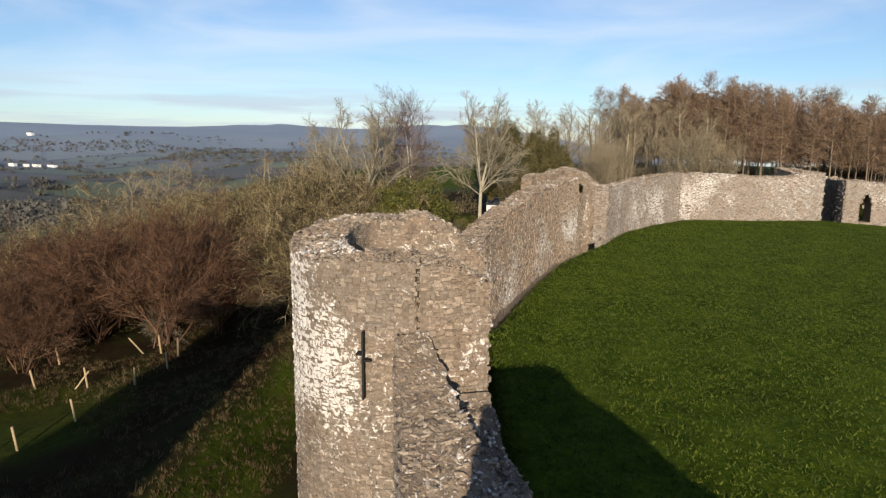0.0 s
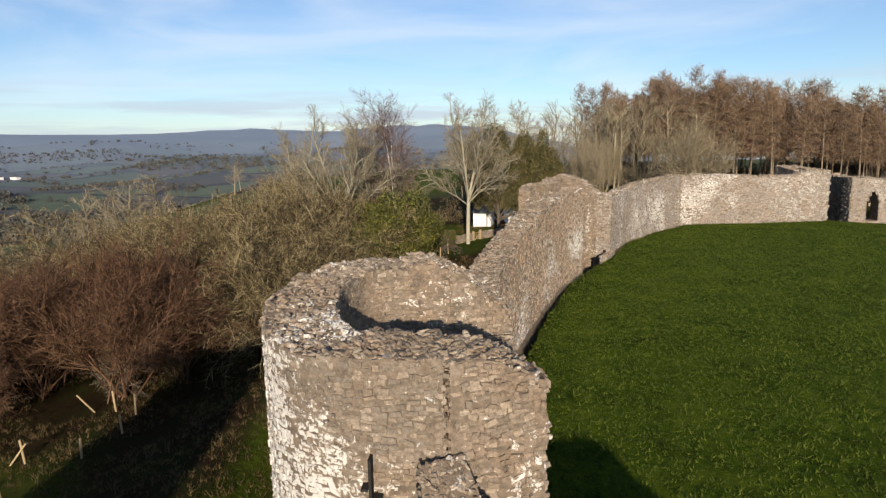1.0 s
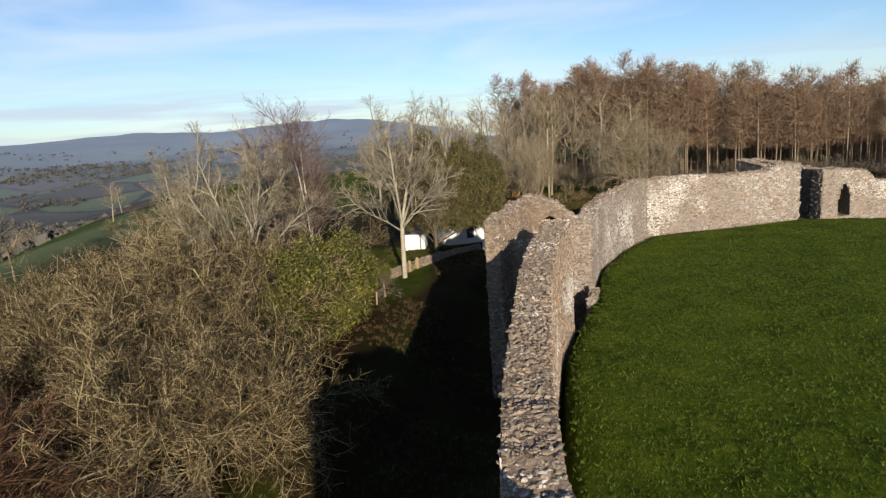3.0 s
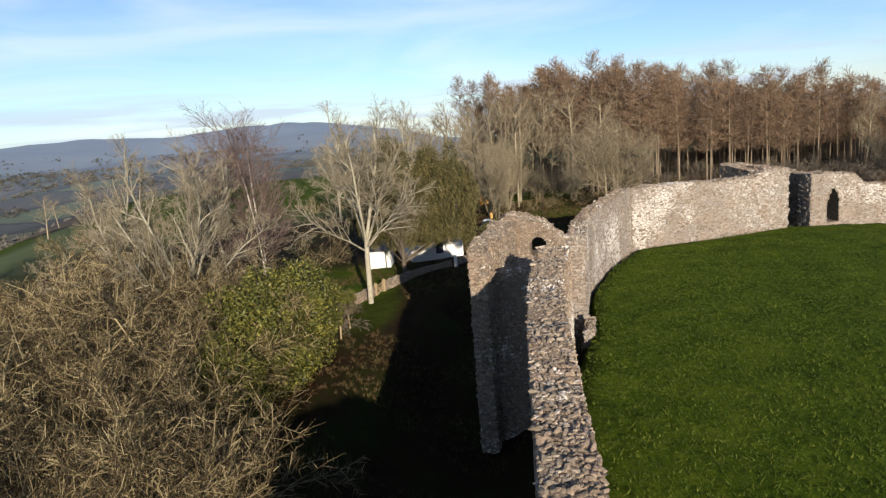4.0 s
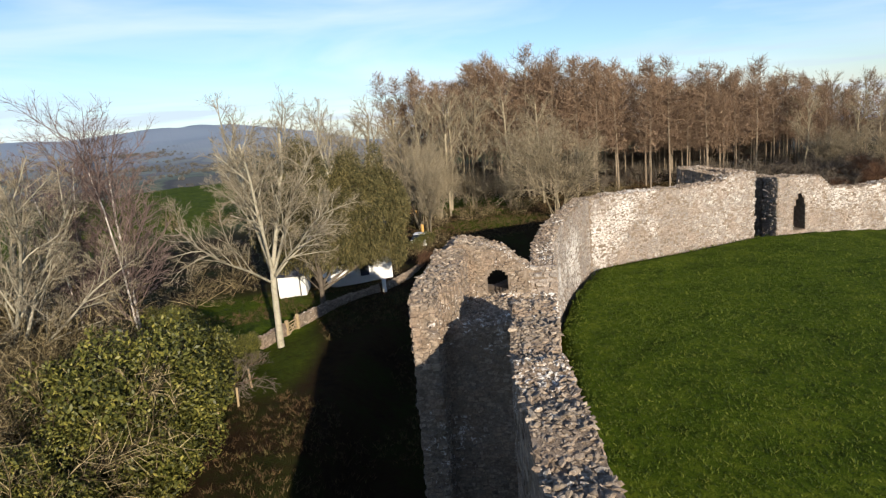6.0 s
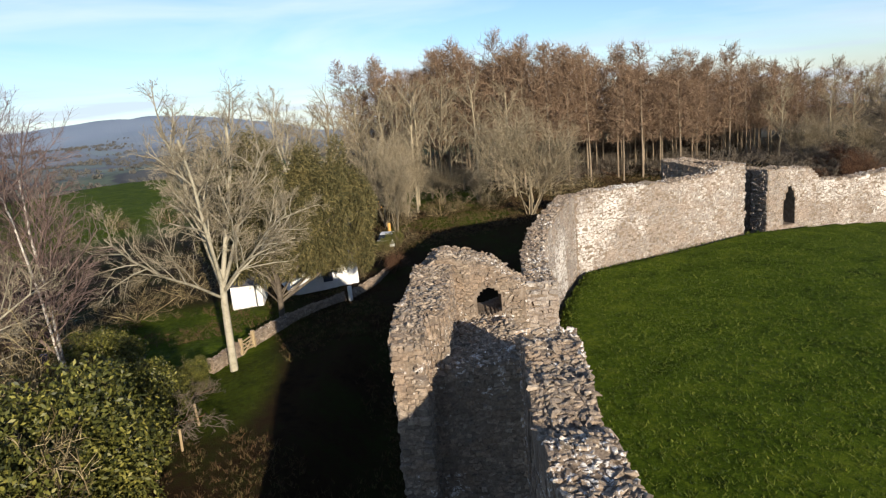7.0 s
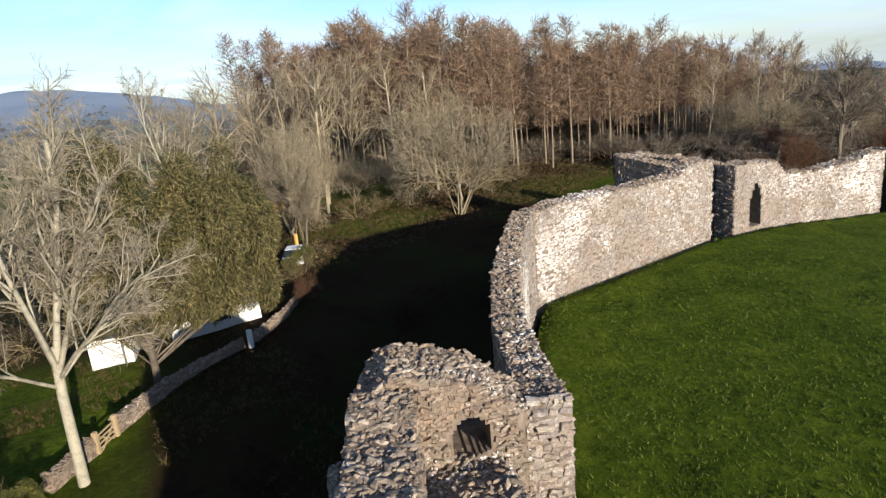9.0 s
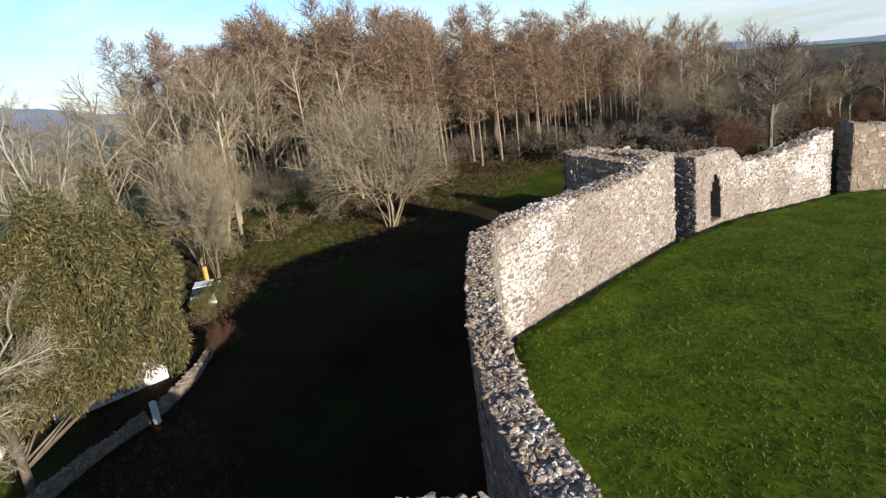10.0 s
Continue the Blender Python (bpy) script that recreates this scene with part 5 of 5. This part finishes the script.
simple_post("gatepost", 16.6, 89.0, 1.2, 0.30, WHITE, "white-painted gatepost at the end of the garden wall", "post")
simple_post("marker_post", 26.2, 103.8, 1.8, 0.28, GOLD_WOOD, "upright orange timber post beside the lane", "post")
simple_post("water_butt", -5.0, 90.0, 0.8, 0.45, BLUE, "blue plastic water butt in the rough garden", "barrel")
for i, (x, y, tx, ty, h) in enumerate(((-21.8, 26.4, 3, -6, 1.3), (-20.6, 28.9, 2, -5, 1.3), (-19.4, 32.0, -2, -6, 1.3), (-27.0, 36.2, 2, -9, 1.25), (-24.5, 36.9, 0, -8, 1.25), (-21.4, 37.1, 0, -4, 1.35),
                                       (-19.1, 42.6, 1, -3, 1.35), (-29.5, 37.5, 0, 4, 1.2), (-25.6, 41.5, 0, -6, 1.2), (-17.6, 41.8, 1, 2, 1.3), (-18.2, 36.5, 0, 2, 1.1), (-17.2, 39, 0, -2, 1.1),
                                       (1.0, 68.8, 2, 3, 1.2), (3.2, 73.4, 0, -3, 1.2), (2.2, 71.0, 0, 2, 1.1))):
    simple_post("fence_post", x, y, h, 0.11, TIMBER, "weathered wooden fence post in rough grass", "post", (tx, ty), "fence along the ditch")
for n, (tx, rz) in enumerate(((38, 0), (-34, 20))):
    bm = bmesh.new()
    box(bm, (-0.04, -0.04, -0.2), (0.04, 0.04, 1.5))
    me = bpy.data.meshes.new("fence_strut")
    bm.to_mesh(me)
    bm.free()
    me.materials.append(TIMBER)
    x, y = ((-22.1, 37.0), (-20.4, 42.7))[n]
    ob = new("fence_strut", me)
    ob.matrix_basis = pose(x, y, ground_z(x, y), 0, tx, rz)
    tagged(ob, "sloping wooden strut bracing a fence post", "post")


def arrow_slit(x, y, zlo, zhi, turn):
    """A narrow cross-shaped loop: solid near-black strips stand in for the shade inside."""
    ob = under(new("arrow_slit"), round_tower)
    ob.matrix_basis = pose(x, y, 0, 0, 0, turn)
    bm = bmesh.new()
    box(bm, (-0.03, -0.02, zlo), (0.03, 0.3, zhi))
    part("slot", bm, SHADE_AND_TYRE, ob)
    bm = bmesh.new()
    box(bm, (-0.20, -0.02, zhi - 0.71), (-0.05, 0.3, zhi - 0.65))
    part("cross_slot", bm, SHADE_AND_TYRE, ob)
    bm = bmesh.new()
    box(bm, (0.05, -0.02, zhi - 0.90), (0.24, 0.3, zhi - 0.84))
    part("cross_slot", bm, SHADE_AND_TYRE, ob)
    return tagged(ob, "narrow dark cross-shaped arrow slit")


arrow_slit(-2.15, 17.07, 5.9, 8.0, -8)

parked_car(25.2, 101.8, 60)
for x, y, turn in ((23.8, 99.8, 10), (25.4, 100.0, 130), (24.6, 100.4, 77)):
    tagged(more(holly, x, y, turn, 0.24), "low clipped evergreen hedge beside the lane", "bush")
for x, y, turn, size in ((23.6, 98.6, 10, 0.24), (25.0, 99.4, 130, 0.22), (26.6, 100.4, 250, 0.24)):
    more(shrub, x, y, turn, size)
log_pile(30.2, 123.5, 20)
tagged(more(russet, 22.2, 93.2, 30, 0.22), "small reddish bare shrub at the lane wall", "bush")

# white farm buildings out in the valley
def farm(x, y, length, depth, h, turn):
    f = tagged(new("farmhouse"), "distant white farmhouse with a grey roof in the valley", "house", "farms in the valley")
    z = ground_z(x, y) - 1.0
    m = pose(x, y, z, 0, 0, turn)
    gabled_far(f, m, length, depth, h)
    return f


def gabled_far(parent, m, length, depth, h):
    bm = bmesh.new()
    box(bm, (0, 0, 0), (length, depth, h + 1), m)
    part("wall", bm, WHITE, parent)
    bm = bmesh.new()
    v = [bm.verts.new(m @ Vector(p)) for p in ((-0.5, -0.5, h + 1), (length + 0.5, -0.5, h + 1), (length + 0.5, depth + 0.5, h + 1), (-0.5, depth + 0.5, h + 1), (-0.5, depth / 2, h + 1 + depth * 0.32), (length + 0.5, depth / 2, h + 1 + depth * 0.32))]
    for f in ((0, 1, 5, 4), (2, 3, 4, 5), (0, 4, 3), (1, 2, 5), (0, 3, 2, 1)):
        bm.faces.new([v[i] for i in f])
    part("roof", bm, SLATE, parent)
    for k in range(int(length / 4)):
        bm = bmesh.new()
        box(bm, (1.2 + k * 4, -0.06, 2.2), (2.4 + k * 4, 0.05, 3.6), m)
        part("window", bm, GLASS, parent)


for x, y, ln, tn in ((-846, 1262, 16, -30), (-822, 1280, 14, -20), (-800, 1290, 10, -40), (-786, 1296, 18, -32), (-760, 1302, 20, -28)):
    farm(x, y, ln, 8, 5, tn)
for x, y, ln, tn in ((-1700, 3300, 40, -20), (-1650, 3350, 30, -30), (-1600, 3330, 46, -20), (-1390, 2280, 22, -20)):
    farm(x, y, ln, 12, 9, tn)

# ---- tufts of grass: too many to count ----
def tufts(name, spots, tall, blades, mat, label, seed, lean=0.5, thick=0.02):
    rnd = np.random.RandomState(seed)
    n = len(spots)
    z = height(spots[:, 0], spots[:, 1])
    base = np.repeat(np.c_[spots, z - 0.02], blades, 0)
    k = len(base)
    a = rnd.rand(k) * 6.283
    h = np.repeat(tall * (0.5 + rnd.rand(n)), blades) * (0.6 + 0.7 * rnd.rand(k))
    base[:, :2] += rnd.randn(k, 2) * tall * 0.35
    side = np.c_[np.cos(a), np.sin(a), np.zeros(k)] * (thick * (0.6 + 0.8 * rnd.rand(k)))[:, None]
    tip = base + np.c_[rnd.randn(k, 2) * (lean * h)[:, None], h]
    v = np.stack([base - side, base + side, tip], 1).reshape(-1, 3)
    me = mesh_of(name, v, np.arange(k * 3).reshape(-1, 3), mat)
    return tagged(new(name, me), label, "grass", kind="stuff")


rg = np.random.RandomState(31)
sp = np.c_[1 + 66 * rg.rand(110000), 8 + 71 * rg.rand(110000)]
dn = ward_distance(sp[:, 0], sp[:, 1])
reach = np.hypot(sp[:, 0] - 8, sp[:, 1] - 40)
sp = sp[(dn < -0.15) & (rg.rand(len(sp)) < np.clip(1.25 - reach / 60, 0.15, 1))]
tufts("ward_grass", sp, 0.11, 4, GRASS_BLADE, "short lush green grass of the castle ward", 1, 0.7, 0.024)
sp = np.c_[-32 + 50 * rg.rand(26000), 10 + 85 * rg.rand(26000)]
dn = ward_distance(sp[:, 0], sp[:, 1])
patchy = np.array([noise.noise(Vector((x * 0.16, y * 0.16, 3.0))) for x, y in sp])
sp = sp[(dn > 3.0) & (patchy > -0.12) & ~(np.hypot((sp[:, 0] - 5.8 - 0.25 * (sp[:, 1] - 80)) / 3.6, (sp[:, 1] - 79) / 9.0) < 0.9) & ~((np.abs(sp[:, 0] + 0.5) < 6) & (np.abs(sp[:, 1] - 22) < 6))]
wood_edge = np.c_[22 + 52 * rg.rand(9000), 97 + 26 * rg.rand(9000)]
wood_edge = wood_edge[wood_edge[:, 1] > 97 + 0.12 * (wood_edge[:, 0] - 22)]
sp = np.concatenate([sp, wood_edge])
tufts("rough_grass", sp, 0.24, 8, DEAD_GRASS, "rank dead grass and bracken in the castle ditch", 2, 0.6, 0.016)

# ---- single stones of the masonry ----
SHAPES = []
for sb in STONE_BOXES:
    SHAPES.append({})
for chosen, parent in PIECES:
    for k, c, a, o, u, mat in chosen:
        if mat not in SHAPES[k]:
            SHAPES[k][mat] = mesh_of("stone", STONE_BOXES[k], STONE_FACE_LISTS[k >= 10], MATS[mat])
        ob = new("stone", SHAPES[k][mat])
        ob.parent = parent
        ob.matrix_basis = Matrix(((a[0], o[0], u[0], c[0]), (a[1], o[1], u[1], c[1]), (a[2], o[2], u[2], c[2]), (0, 0, 0, 1)))
